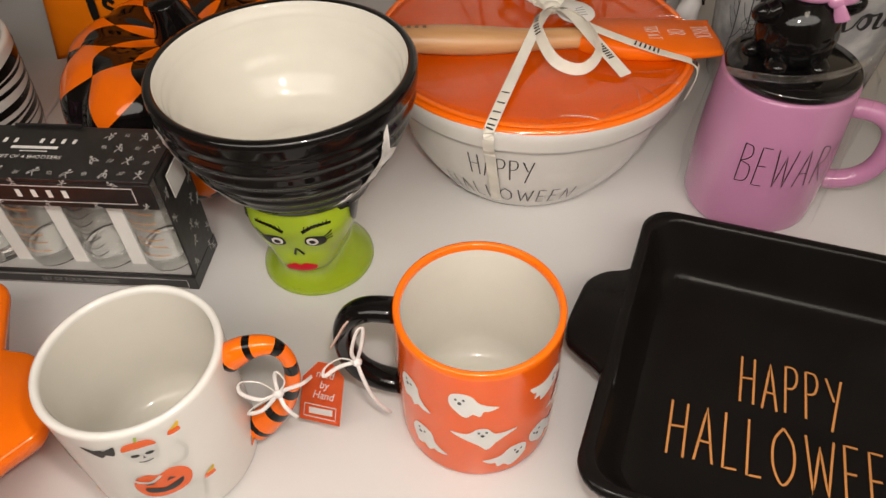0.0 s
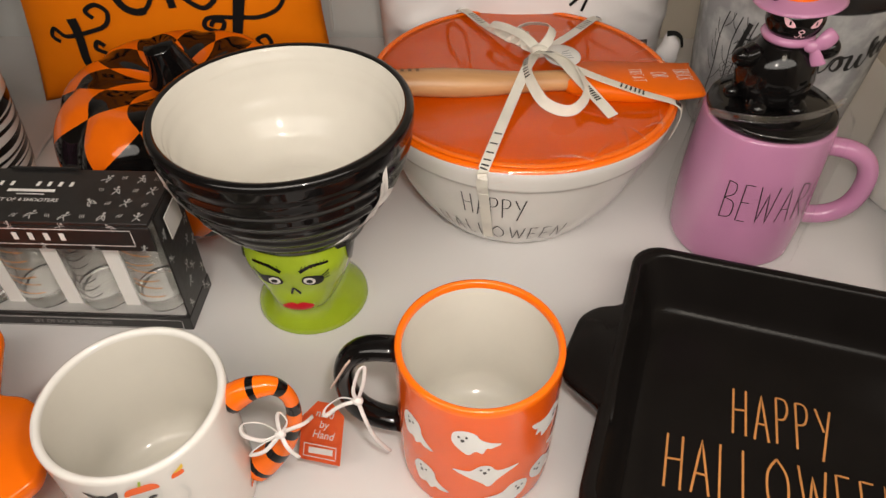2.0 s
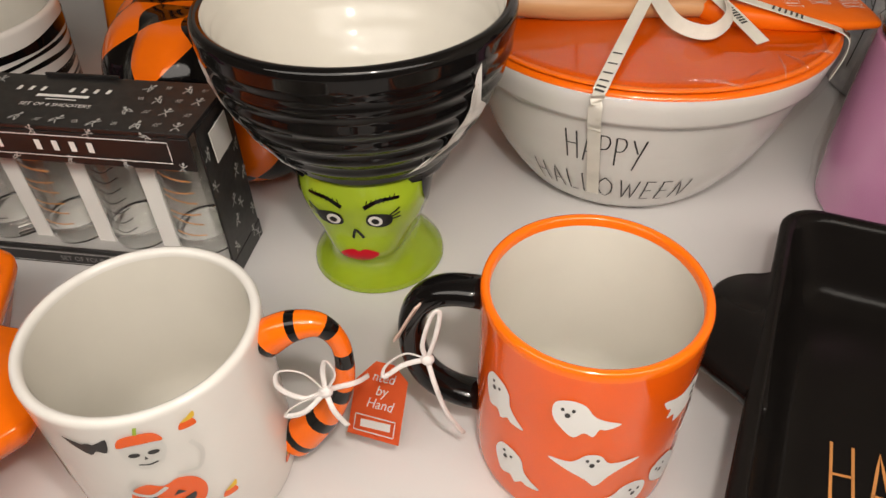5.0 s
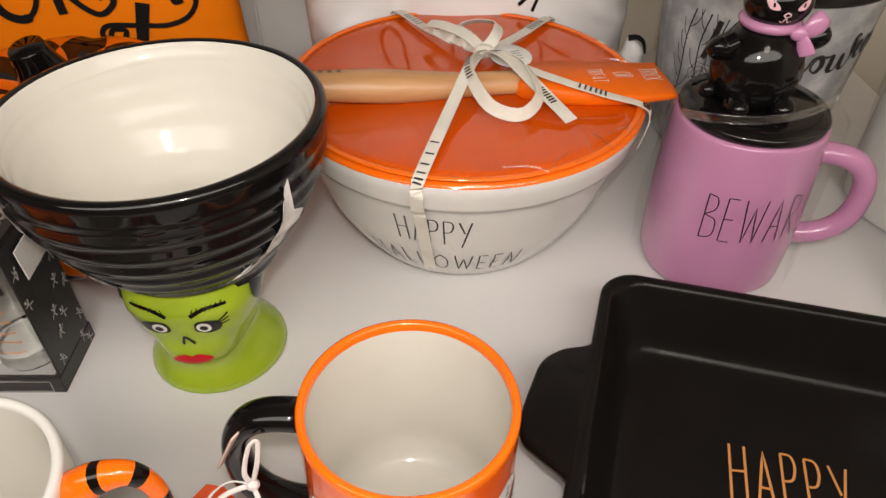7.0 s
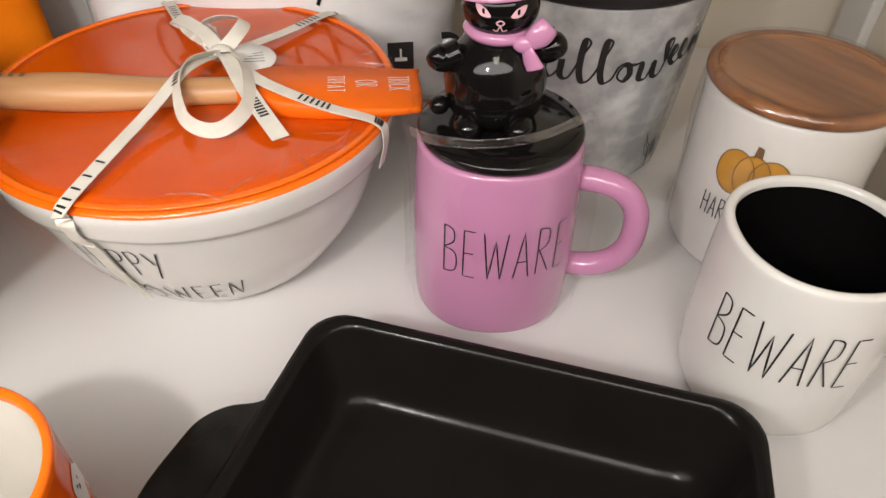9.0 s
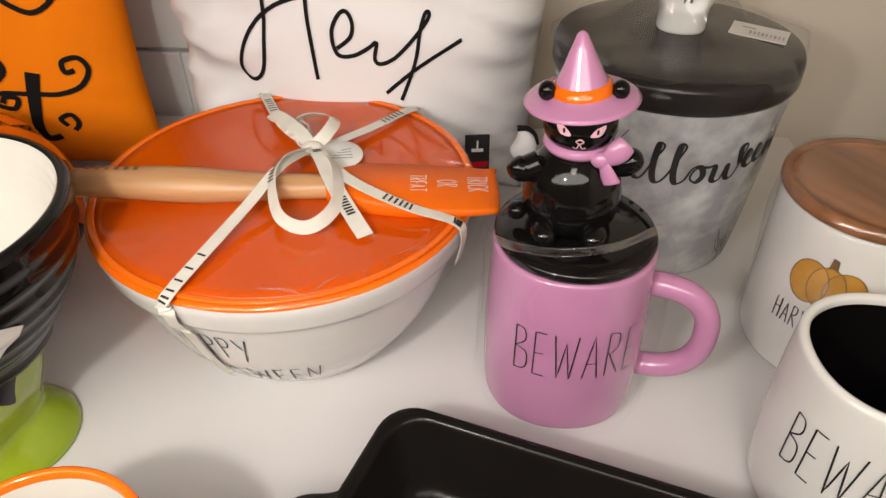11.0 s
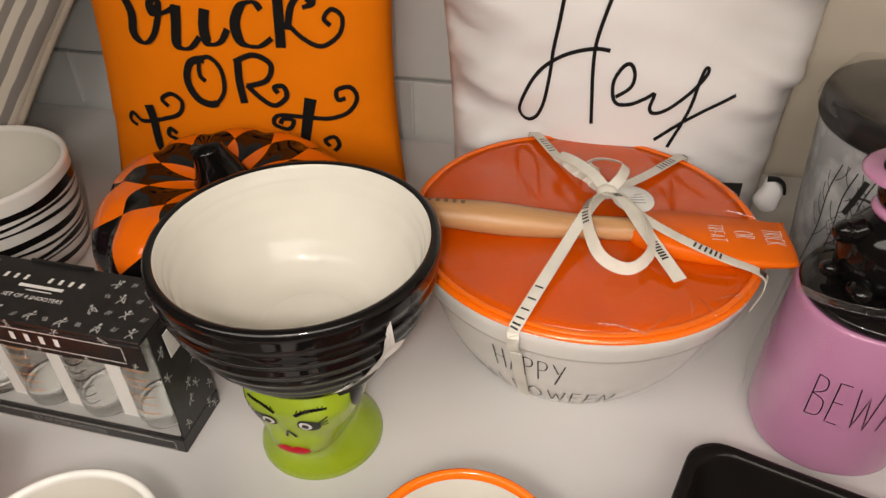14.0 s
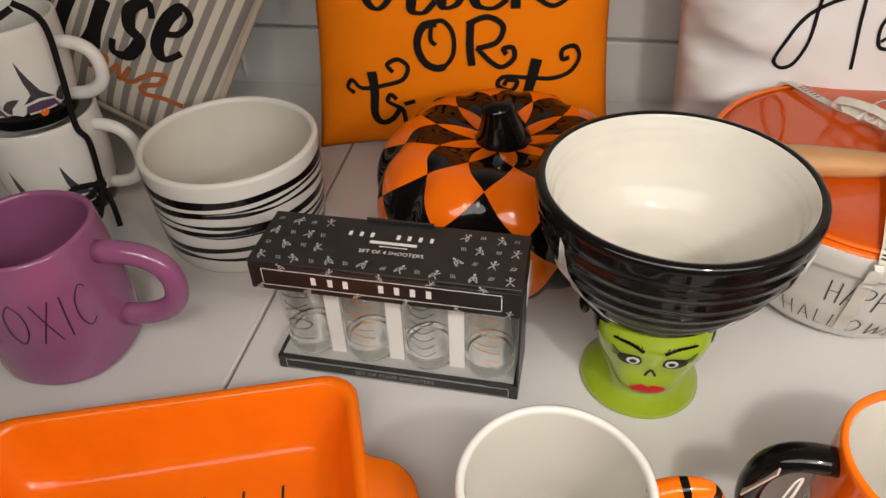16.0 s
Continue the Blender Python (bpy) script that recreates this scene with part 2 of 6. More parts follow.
def spline(pts, n=8, closed=False):
    """Catmull-Rom through points of any dimension."""
    p = [np.array(q, float) for q in pts]
    out = []
    m = len(p)
    rng = range(m if closed else m - 1)
    for i in rng:
        if closed:
            a, b, c, d = p[i - 1], p[i], p[(i + 1) % m], p[(i + 2) % m]
        else:
            a, b, c, d = p[max(i - 1, 0)], p[i], p[i + 1], p[min(i + 2, m - 1)]
        for k in range(n):
            t = k / n
            out.append(0.5 * (2 * b + (c - a) * t + (2 * a - 5 * b + 4 * c - d) * t * t + (3 * b - a - 3 * c + d) * t ** 3))
    if not closed:
        out.append(p[-1])
    return out


def sweep(pts, radius, seg=14, flat=1.0, up=(0, 0, 1), mats=None, cap=True, bm=None):
    """A tube along points. radius: a number or a function of 0..1; flat: its second radius by the first."""
    bm = bm or bmesh.new()
    p = [Vector(q) for q in pts]
    n = len(p)
    rings = []
    side0 = None
    for i in range(n):
        t = (p[min(i + 1, n - 1)] - p[max(i - 1, 0)]).normalized()
        if side0 is None:
            ref = Vector(up)
            if abs(ref.dot(t)) > 0.95:
                ref = Vector((1, 0, 0)) if abs(t.x) < 0.9 else Vector((0, 1, 0))
            side = t.cross(ref).normalized()
        else:
            side = (side0 - t * side0.dot(t)).normalized()
        side0 = side
        nor = side.cross(t).normalized()
        r = radius(i / (n - 1)) if callable(radius) else radius
        rings.append([bm.verts.new(p[i] + side * (r * flat * math.cos(2 * math.pi * k / seg)) + nor * (r * math.sin(2 * math.pi * k / seg))) for k in range(seg)])
    for i in range(n - 1):
        for k in range(seg):
            f = bm.faces.new((rings[i][k], rings[i][(k + 1) % seg], rings[i + 1][(k + 1) % seg], rings[i + 1][k]))
            if mats:
                f.material_index = mats(i / (n - 1))
    if cap:
        for ring in (rings[0], rings[-1]):
            bm.faces.new(ring)
    bmesh.ops.recalc_face_normals(bm, faces=bm.faces[:])
    return bm


def box(sx, sy, sz, bevel=0.0, at=(0, 0, 0), bm=None):
    """A box standing on z = at[2], centred on at in x and y."""
    own = bmesh.new()
    bmesh.ops.create_cube(own, size=1, matrix=Matrix.Translation((at[0], at[1], at[2] + sz / 2)) @ Matrix.Diagonal((sx, sy, sz, 1)))
    if bevel:
        bmesh.ops.bevel(own, geom=own.edges[:], offset=bevel, segments=3, affect="EDGES", profile=0.5)
    return own


def blob(radii, at=(0, 0, 0), seg=32, rings=20, fn=None):
    bm = bmesh.new()
    bmesh.ops.create_uvsphere(bm, u_segments=seg, v_segments=rings, radius=1)
    for v in bm.verts:
        if fn:
            v.co = fn(v.co.copy())
        v.co = Vector((v.co.x * radii[0] + at[0], v.co.y * radii[1] + at[1], v.co.z * radii[2] + at[2]))
    return bm


def merge(*bms):
    """Several bmeshes in one; each keeps its face materials."""
    out = bmesh.new()
    for b in bms:
        me = bpy.data.meshes.new("piece")
        b.to_mesh(me)
        b.free()
        out.from_mesh(me)
        bpy.data.meshes.remove(me)
    return out


def tint(bm, index):
    for f in bm.faces:
        f.material_index = index
    return bm


# flat paint laid on a surface: surf(u, v) gives the place in the thing's own space
def stroke(bm, pts, width, surf, index=0, n=0, closed=False):
    q = spline(pts, n, closed) if n else [np.array(a, float) for a in pts]
    if not n:
        fine = []
        for a, b in zip(q[:-1], q[1:]):
            fine += [a + (b - a) * k / 4 for k in range(4)]
        q = fine + [q[-1]]
    m = len(q)
    last = None
    for i in range(m):
        t = q[min(i + 1, m - 1)] - q[max(i - 1, 0)]
        t = t / (np.linalg.norm(t) + 1e-9)
        w = (width(i / (m - 1), t) if callable(width) else width) / 2
        nrm = np.array((-t[1], t[0])) * w
        a = bm.verts.new(surf(*(q[i] + nrm)))
        b = bm.verts.new(surf(*(q[i] - nrm)))
        if last:
            bm.faces.new((last[0], last[1], b, a)).material_index = index
        last = (a, b)


def patch(bm, outline, surf, index=0, rings=4, n=4, centre=None):
    q = spline(outline, n, True) if n else [np.array(a, float) for a in outline]
    c = np.array(centre, float) if centre is not None else sum(q) / len(q)
    mid = bm.verts.new(surf(*c))
    last = None
    for k in range(1, rings + 1):
        ring = [bm.verts.new(surf(*(c + (p - c) * k / rings))) for p in q]
        for i in range(len(q)):
            j = (i + 1) % len(q)
            f = bm.faces.new((mid, ring[i], ring[j])) if last is None else bm.faces.new((last[i], ring[i], ring[j], last[j]))
            f.material_index = index
        last = ring


def round_wall(radius, lift=0.0004, centre_angle=-90.0, power=2.0):
    """The outside of a turned body whose radius at height v is radius(v); u runs along it in metres from centre_angle."""
    def surf(u, v):
        r = radius(v)
        a = radians(centre_angle) + u / r
        q = (abs(math.cos(a)) ** power + abs(math.sin(a)) ** power) ** (-1 / power)
        return Vector(((r * q + lift) * math.cos(a), (r * q + lift) * math.sin(a), v))
    return surf


def flat_on(origin, right, up_, lift=(0, 0, 0)):
    o, r, w = Vector(origin) + Vector(lift), Vector(right), Vector(up_)
    return lambda u, v: o + r * u + w * v


# tall thin hand-drawn capitals: strokes in a cell one high, the first number is the cell's width
PEN = {
    "H": "0.34;0,0 0,1;0.3,0 0.3,1;0,0.52 0.3,0.55", "A": "0.36;0,0 0.17,1 0.33,0;0.06,0.36 0.28,0.36",
    "P": "0.30;0,0 0,1;~0,1 0.2,0.98 0.26,0.78 0.18,0.56 0,0.52", "Y": "0.34;0,1 0.17,0.52;0.34,1 0.1,-0.1",
    "L": "0.27;0,1 0,0 0.25,0.02", "O": "0.44;~0.2,1 0.03,0.72 0.03,0.28 0.2,0 0.38,0.28 0.38,0.72 0.2,1",
    "W": "0.52;0,1 0.12,0 0.25,0.85 0.38,0 0.5,1", "E": "0.27;0.24,1 0,1 0,0 0.25,0;0,0.52 0.2,0.53",
    "F": "0.27;0.24,1 0,1 0,0;0,0.52 0.2,0.53", "N": "0.36;0,0 0,1 0.3,0 0.32,1",
    "B": "0.30;0,0 0,1;~0,1 0.2,0.96 0.22,0.72 0,0.54;~0,0.54 0.26,0.46 0.26,0.1 0,0", "R": "0.32;0,0 0,1;~0,1 0.22,0.94 0.22,0.64 0,0.52;0.04,0.52 0.3,0",
    "T": "0.34;0,1 0.34,1;0.17,1 0.17,0", "X": "0.36;0,1 0.34,0;0.32,1 0,0", "I": "0.10;0.03,0 0.03,1",
    "C": "0.36;~0.3,0.9 0.18,1 0.03,0.72 0.03,0.28 0.16,0 0.32,0.1", "K": "0.32;0,0 0,1;0.28,1 0,0.45;0.06,0.52 0.3,0",
    "V": "0.34;0,1 0.16,0 0.32,1", "S": "0.30;~0.26,0.92 0.1,1 0.03,0.78 0.2,0.5 0.27,0.22 0.14,0 0,0.08", " ": "0.25",
}


def write(bm, text, x, y, high, width, surf, index=0, stretch=1.0, gap=0.12, slope=0.0, wobble=0.0, skew=0.0):
    rnd = random.Random(text)
    for ch in text:
        cell = PEN[ch].split(";")
        dy = rnd.uniform(-wobble, wobble) * high
        for s in cell[1:]:
            curved = s.startswith("~")
            pts = [tuple(float(a) for a in p.split(",")) for p in s.lstrip("~").split()]
            pts = [(x + (a * stretch + skew * b) * high, y + b * high + dy + slope * (x + a * high * stretch)) for a, b in pts]
            stroke(bm, pts, width, surf, index, 5 if curved else 0)
        x += (float(cell[0]) + gap) * high * stretch
    return x


def text_width(text, high, stretch=1.0, gap=0.12):
    return sum(float(PEN[c].split(";")[0]) + gap for c in text) * high * stretch - gap * high * stretch


def fit_text(bm, text, x0, x1, y, high, width, surf, index=0, gap=0.12, wobble=0.0, slope=0.0):
    """Hand-drawn capitals from x0 to x1."""
    write(bm, text, x0, y, high, width, surf, index, (x1 - x0) / text_width(text, high, 1.0, gap), gap, slope, wobble)


def font_text(text, size, surf, material_index=0, shear=0.0):
    """Printed letters in the built-in font, laid on surf, centred on u = 0."""
    cu = bpy.data.curves.new("lettering", "FONT")
    cu.body, cu.size, cu.align_x, cu.shear, cu.resolution_u = text, size, "CENTER", shear, 3
    ob = new("lettering", cu)
    me = bpy.data.meshes.new_from_object(ob.evaluated_get(bpy.context.evaluated_depsgraph_get()))
    bpy.data.objects.remove(ob)
    bm = bmesh.new()
    bm.from_mesh(me)
    bpy.data.meshes.remove(me)
    for v in bm.verts:
        v.co = surf(v.co.x, v.co.y)
    for f in bm.faces:
        f.material_index = material_index
    return bm


def cup_profile(outer, wall, floor_):
    """outer: (r, z) pairs from the foot to the rim. Gives the whole wall, outside up and inside down."""
    top_r, top_z = outer[-1]
    prof = [(0, outer[0][1] + 0.002)] + [(outer[0][0] * 0.8, outer[0][1] + 0.002)] + list(outer)
    rim = [(top_r - wall * 0.12, top_z + wall * 0.32), (top_r - wall * 0.5, top_z + wall * 0.5), (top_r - wall * 0.88, top_z + wall * 0.32)]
    inner = [(r - wall, z) for r, z in reversed(outer) if z > floor_ + 0.012]
    r0 = inner[-1][0]
    tail = [(r0 - 0.002, floor_ + 0.007), (r0 - 0.007, floor_ + 0.0018), (r0 * 0.7, floor_), (0, floor_)]
    return prof + rim + inner + tail, len(prof), len(prof) + len(rim)


def lerp_profile(outer):
    zs = [z for _, z in outer]
    rs = [r for r, _ in outer]
    return lambda v: float(np.interp(v, zs, rs))


# ---- the setting ----
def setting(name, bm, material, label, category, smooth=False):
    return tagged(part(name, bm, material, smooth=smooth), label, category, kind="structure")


# table of two boards with a joint between them
table = thing("table", pose(0, 0, -0.03), "white laminate table top of two boards with a joint", "table")
part("board", box(0.9515, 1.02, 0.03, 0.002, (0.069, 0.36, 0)), M_TABLE, table, smooth=False)
part("board", box(0.75, 1.02, 0.03, 0.002, (-0.784, 0.36, 0)), M_TABLE, table, smooth=False)
part("joint_strip", box(0.006, 1.02, 0.02, 0, (-0.4075, 0.36, 0.004)), M_GAP, table, "dark joint between the boards", smooth=False)
for lx in (-1.08, 0.48):
    for ly in (-0.09, 0.80):
        part("leg", box(0.06, 0.06, 0.72, 0.004, (lx, ly, -0.72)), M_TRIM, table, smooth=False)

setting("floor", box(5.0, 5.0, 0.05, 0, (-0.3, -1.2, -0.80)), M_FLOOR, "brown wooden floor of the room", "floor")
setting("ceiling", box(5.0, 5.0, 0.05, 0, (-0.3, -1.2, 1.65)), M_CEIL, "plain off-white ceiling", "ceiling")
back = setting("wall_back", box(2.6, 0.08, 2.4, 0, (-1.12, 0.93, -0.75)), M_PLANK, "grey-white boarded wall behind the table", "wall")
for k in range(-6, 12):
    part("plank", box(2.62, 0.012, 0.1655, 0.0025, (-1.12, 0.884, 0.078 + 0.17 * k)), M_PLANK, back, smooth=False)
part("joint_cover", box(0.004, 0.006, 0.072, 0.001, (-0.135, 0.876, 0.004)), M_PLANK, back, smooth=False)
part("joint_cover", box(0.004, 0.006, 0.072, 0.001, (-0.6, 0.876, 0.004)), M_PLANK, back, smooth=False)
setting("wall_back_painted", box(0.74, 0.09, 2.4, 0, (0.561, 0.923, -0.75)), M_BEIGE, "plain beige painted wall", "wall")
right = setting("wall_right", box(0.1, 3.2, 2.4, 0, (0.72, -0.66, -0.75)), M_BEIGE, "plain beige painted side wall", "wall")
part("corner_trim", box(0.012, 0.05, 2.35, 0.003, (0.664, 0.83, -0.74)), M_TRIM, right, "white corner trim", smooth=False)
setting("wall_front", box(5.0, 0.1, 2.4, 0, (-0.3, -2.3, -0.75)), M_BEIGE, "plain beige wall of the room", "wall")
setting("wall_left", box(0.1, 3.2, 2.4, 0, (-2.35, -0.66, -0.75)), M_BEIGE, "plain beige wall of the room", "wall")


# ---- mugs ----
def handle_path(r_top, z_top, out, z_mid, r_bot, z_bot):
    r0, zc, hh = (r_top + r_bot) / 2 - 0.001, (z_top + z_bot) / 2, (z_top - z_bot) / 2
    pts = []
    for k in range(33):
        a = radians(90 - 180 * k / 32)
        c, q = abs(math.cos(a)) ** 0.72, math.copysign(abs(math.sin(a)) ** 0.86, math.sin(a))
        base = r_top + (r_bot - r_top) * k / 32 - 0.001
        pts.append((base + (out - base) * c, 0, zc + hh * q + (z_mid - zc) * 0.4 * c))
    return pts


def plain_cup(root, outer, wall, floor_, body, lining, rim=None, seg=80, power=2.0):
    prof, a, b = cup_profile(outer, wall, floor_)
    idx = [0 if i < a - 2 else (1 if i < b + 1 else 2) for i in range(len(prof) - 1)]
    return part("body", lathe(prof, seg, idx, power=power), [body, rim or body, lining], root)


def rising(pairs, n=6):
    """A smooth foot-to-rim outline."""
    return [tuple(q) for q in spline(pairs, n)]


# orange mug with ghosts
ghost_mug = thing("ghost_mug", pose(0.0388, 0.2772, 0), "glossy orange ceramic mug with white ghosts and black handle", "mug", "Halloween mugs")
out_g = rising([(0.0450, 0.0), (0.0485, 0.003), (0.0498, 0.012), (0.0498, 0.05), (0.0494, 0.085), (0.0495, 0.1125)])
cup = plain_cup(ghost_mug, out_g, 0.0042, 0.006, M_ORANGE, M_CREAM, M_RIM)
part("handle", sweep([Matrix.Rotation(radians(176), 3, "Z") @ Vector(q) for q in handle_path(0.0485, 0.1010, 0.0835, 0.072, 0.0495, 0.0265)], 0.0066, 18, 1.35), M_BLACK, ghost_mug, "glossy black handle")
wall_g = lerp_profile(out_g)
GHOST = [(-0.012, 0.010), (-0.006, 0.0135), (0.000, 0.012), (0.004, 0.006), (0.009, 0.003), (0.0155, 0.0005), (0.010, -0.003), (0.007, -0.003), (0.005, -0.008), (0.001, -0.006), (-0.003, -0.010), (-0.008, -0.006), (-0.0125, 0.001)]
WIDE = [(-0.020, 0.004), (-0.010, 0.0045), (-0.004, 0.0105), (0.002, 0.0105), (0.007, 0.0045), (0.020, 0.005), (0.012, -0.001), (0.007, -0.006), (0.002, -0.013), (-0.003, -0.008), (-0.010, -0.003)]
for shape, deg, z, turn, flip in ((GHOST, -139, 0.070, -25, 1), (GHOST, -94, 0.083, 0, 1), (GHOST, -40, 0.080, 35, -1), (GHOST, -127, 0.030, -22, 1), (WIDE, -85, 0.051, 0, 1),
                                  (GHOST, -68, 0.022, 5, -1), (WIDE, -12, 0.055, 20, 1), (GHOST, -35, 0.030, 10, 1), (GHOST, 30, 0.08, 0, 1), (WIDE, 70, 0.05, 0, 1), (GHOST, 110, 0.085, 10, -1), (GHOST, -185, 0.05, 10, 1)):
    bm = bmesh.new()
    sf = round_wall(wall_g, 0.0004, deg)
    c, s = math.cos(radians(turn)), math.sin(radians(turn))
    place = lambda p: (flip * (p[0] * c - p[1] * s), z + p[0] * s + p[1] * c)
    patch(bm, [place(p) for p in shape], sf, 0, centre=place((-0.002, 0.001)))
    up2 = round_wall(wall_g, 0.0007, deg)
    ex, ey = (-0.0065, 0.006) if shape is GHOST else (-0.001, 0.0055)
    for dx, dy, w, h in ((-0.0022, 0.0012, 0.0008, 0.0012), (0.0022, 0.0016, 0.0008, 0.0012), (0.0, -0.002, 0.0012, 0.0016)):
        patch(bm, [place((ex + dx + w * math.cos(k * 0.785), ey + dy + h * math.sin(k * 0.785))) for k in range(8)], up2, 1, 1, 0)
    part("ghost_print", bm, [M_WHITEINK, M_INK], ghost_mug, "white ghost with black eyes")


def string_bow(root, knot, strands):
    """A small flat satin bow: each strand runs through its points."""
    k0 = Vector(knot)
    bits = [sweep(spline([tuple(k0 + (Vector(p) - k0) * 0.86) for p in q], 6), 0.00045, 8, 2.8, up=(0.2, -0.7, 0.7)) for q in strands]
    bits.append(blob((0.0034, 0.003, 0.003), knot, 12, 8))
    return part("bow", merge(*bits), M_SATIN, root, "white satin string bow")


GK = (-0.073, -0.012, 0.070)
string_bow(ghost_mug, GK, (
    [GK, (-0.075, -0.013, 0.083), (-0.070, -0.010, 0.102), (-0.066, -0.008, 0.103), (-0.068, -0.010, 0.088), GK],
    [GK, (-0.086, -0.014, 0.066), (-0.097, -0.016, 0.057), (-0.096, -0.014, 0.064), (-0.085, -0.011, 0.072), GK],
    [GK, (-0.068, -0.019, 0.056), (-0.062, -0.020, 0.034), (-0.053, -0.016, 0.010)]))
gt = part("price_tag", box(0.018, 0.0012, 0.03, 0.0004, (0, 0, 0)), mat("pinkish_paper", (0.62, 0.45, 0.38), 0.6), ghost_mug, "small paper tag", smooth=False,
          m=pose(-0.0865, 0.004, 0.070, 24, 6, 62))

# white mug with a skeleton print and a striped handle
skel_mug = thing("skeleton_mug", pose(-0.1535, 0.2405, 0), "white ceramic mug with skeleton print and striped handle", "mug", "Halloween mugs")
out_s = rising([(0.0450, 0.0), (0.0490, 0.003), (0.0505, 0.012), (0.0508, 0.05), (0.0510, 0.09), (0.0512, 0.1058)])
plain_cup(skel_mug, out_s, 0.0048, 0.006, M_WHITE, M_CREAM)
hp = [Matrix.Rotation(radians(9), 3, "Z") @ Vector(q) for q in spline([(0.051, 0, 0.095), (0.064, 0, 0.1025), (0.0770, 0, 0.1020), (0.0840, 0, 0.088), (0.0825, 0, 0.064), (0.074, 0, 0.044), (0.063, 0, 0.030), (0.0525, 0, 0.019)], 8)]
part("handle", sweep(hp, lambda t: 0.0092 - 0.0052 * math.sin(math.pi * min(1, t * 1.08)) ** 1.3 + 0.001 * t, 16, 0.95, mats=lambda t: 1 if (t * 13 + 0.35) % 2 < 0.62 else 0), [M_RIM, M_BLACK], skel_mug, "orange handle with black stripes")
wall_s = lerp_profile(out_s)
sk = bmesh.new()
sf, sg = (lambda u, v: round_wall(wall_s, 0.0004, -69)(u * 0.9, v * 0.92 + 0.014)), (lambda u, v: round_wall(wall_s, 0.0007, -69)(u * 0.9, v * 0.92 + 0.014))
patch(sk, [(-0.0095, 0.082), (-0.006, 0.088), (0.000, 0.0895), (0.006, 0.088), (0.0095, 0.082), (0.008, 0.075), (0.004, 0.069), (-0.004, 0.069), (-0.008, 0.075)], sf, 0)
patch(sk, [(-0.0095, 0.086), (-0.007, 0.092), (0, 0.0935), (0.007, 0.092), (0.0095, 0.086), (0.004, 0.0865), (-0.004, 0.0865)], sg, 1)
stroke(sk, [(0, 0.093), (0.0015, 0.098)], 0.0015, sg, 3)
for dx in (-0.004, 0.004):
    patch(sk, [(dx + 0.0026 * math.cos(k * 0.785), 0.0795 + 0.0016 * math.sin(k * 0.785)) for k in range(8)], sg, 2, 2, 0)
stroke(sk, [(-0.004, 0.0725), (0, 0.0715), (0.004, 0.0725)], 0.0008, sg, 2, 4)
patch(sk, [(0.000, 0.078), (-0.0008, 0.0755), (0.0008, 0.0755)], sg, 2, 1, 0)
patch(sk, [(-0.016, 0.042), (-0.013, 0.052), (-0.006, 0.056), (0.001, 0.053), (0.008, 0.056), (0.015, 0.052), (0.018, 0.042), (0.014, 0.032), (0.004, 0.028), (-0.006, 0.028), (-0.013, 0.032)], sf, 1)
patch(sk, [(-0.010, 0.036), (-0.004, 0.033), (0.004, 0.033), (0.011, 0.037), (0.012, 0.042), (0.005, 0.038), (-0.003, 0.038), (-0.010, 0.041)], sg, 2, 2)
for dx in (-0.006, 0.006):
    patch(sk, [(dx - 0.003, 0.044), (dx, 0.0475), (dx + 0.003, 0.0445)], sg, 2, 1, 0)
for limb in ([(-0.009, 0.060), (-0.014, 0.052), (-0.006, 0.047), (0.002, 0.052)], [(0.009, 0.060), (0.018, 0.058), (0.022, 0.068), (0.019, 0.078)], [(0.010, 0.030), (0.022, 0.025), (0.019, 0.010)], [(-0.010, 0.030), (-0.022, 0.026), (-0.026, 0.018)]):
    stroke(sk, limb, 0.0022, sg, 4, 5)
part("skeleton_print", sk, [M_PALE, M_ORANGE, M_INK, M_GREEN, M_PALE], skel_mug, "skeleton holding an orange pumpkin")
sf = round_wall(wall_s, 0.0004, -69)
for cx, cz in ((0.0187, 0.097), (0.024, 0.041), (-0.05, 0.03), (0.06, 0.02)):
    bm = bmesh.new()
    patch(bm, [(cx - 0.0035, cz - 0.003), (cx + 0.003, cz - 0.0035), (cx + 0.002, cz + 0.001), (cx - 0.002, cz + 0.001)], sf, 0, 2)
    patch(bm, [(cx - 0.0022, cz + 0.0008), (cx + 0.003, cz + 0.0008), (cx + 0.0035, cz + 0.0045), (cx + 0.001, cz + 0.003)], round_wall(wall_s, 0.0006, -69), 1, 2)
    part("candy_print", bm, [M_ORANGE, M_YELLOW], skel_mug, "orange and yellow sweet")
bm = bmesh.new()
patch(bm, [(x + 0.011, z + 0.011) for x, z in ((-0.040, 0.087), (-0.034, 0.084), (-0.030, 0.085), (-0.027, 0.084), (-0.022, 0.088), (-0.024, 0.079), (-0.028, 0.080), (-0.031, 0.077), (-0.036, 0.081))], sf, 0, 3, 3)
part("bat_print", bm, M_INK, skel_mug, "small black bat")
bm = bmesh.new()
stroke(bm, [(-0.06, 0.075), (-0.058, 0.06), (-0.053, 0.045), (-0.048, 0.040)], 0.006, sf, 0, 5)
stroke(bm, [(-0.066, 0.05), (-0.058, 0.046), (-0.05, 0.05)], 0.003, sf, 0, 5)
part("ghost_print", bm, M_PALE, skel_mug, "pale grey figure")
SK_ = (0.077, 0.000, 0.072)
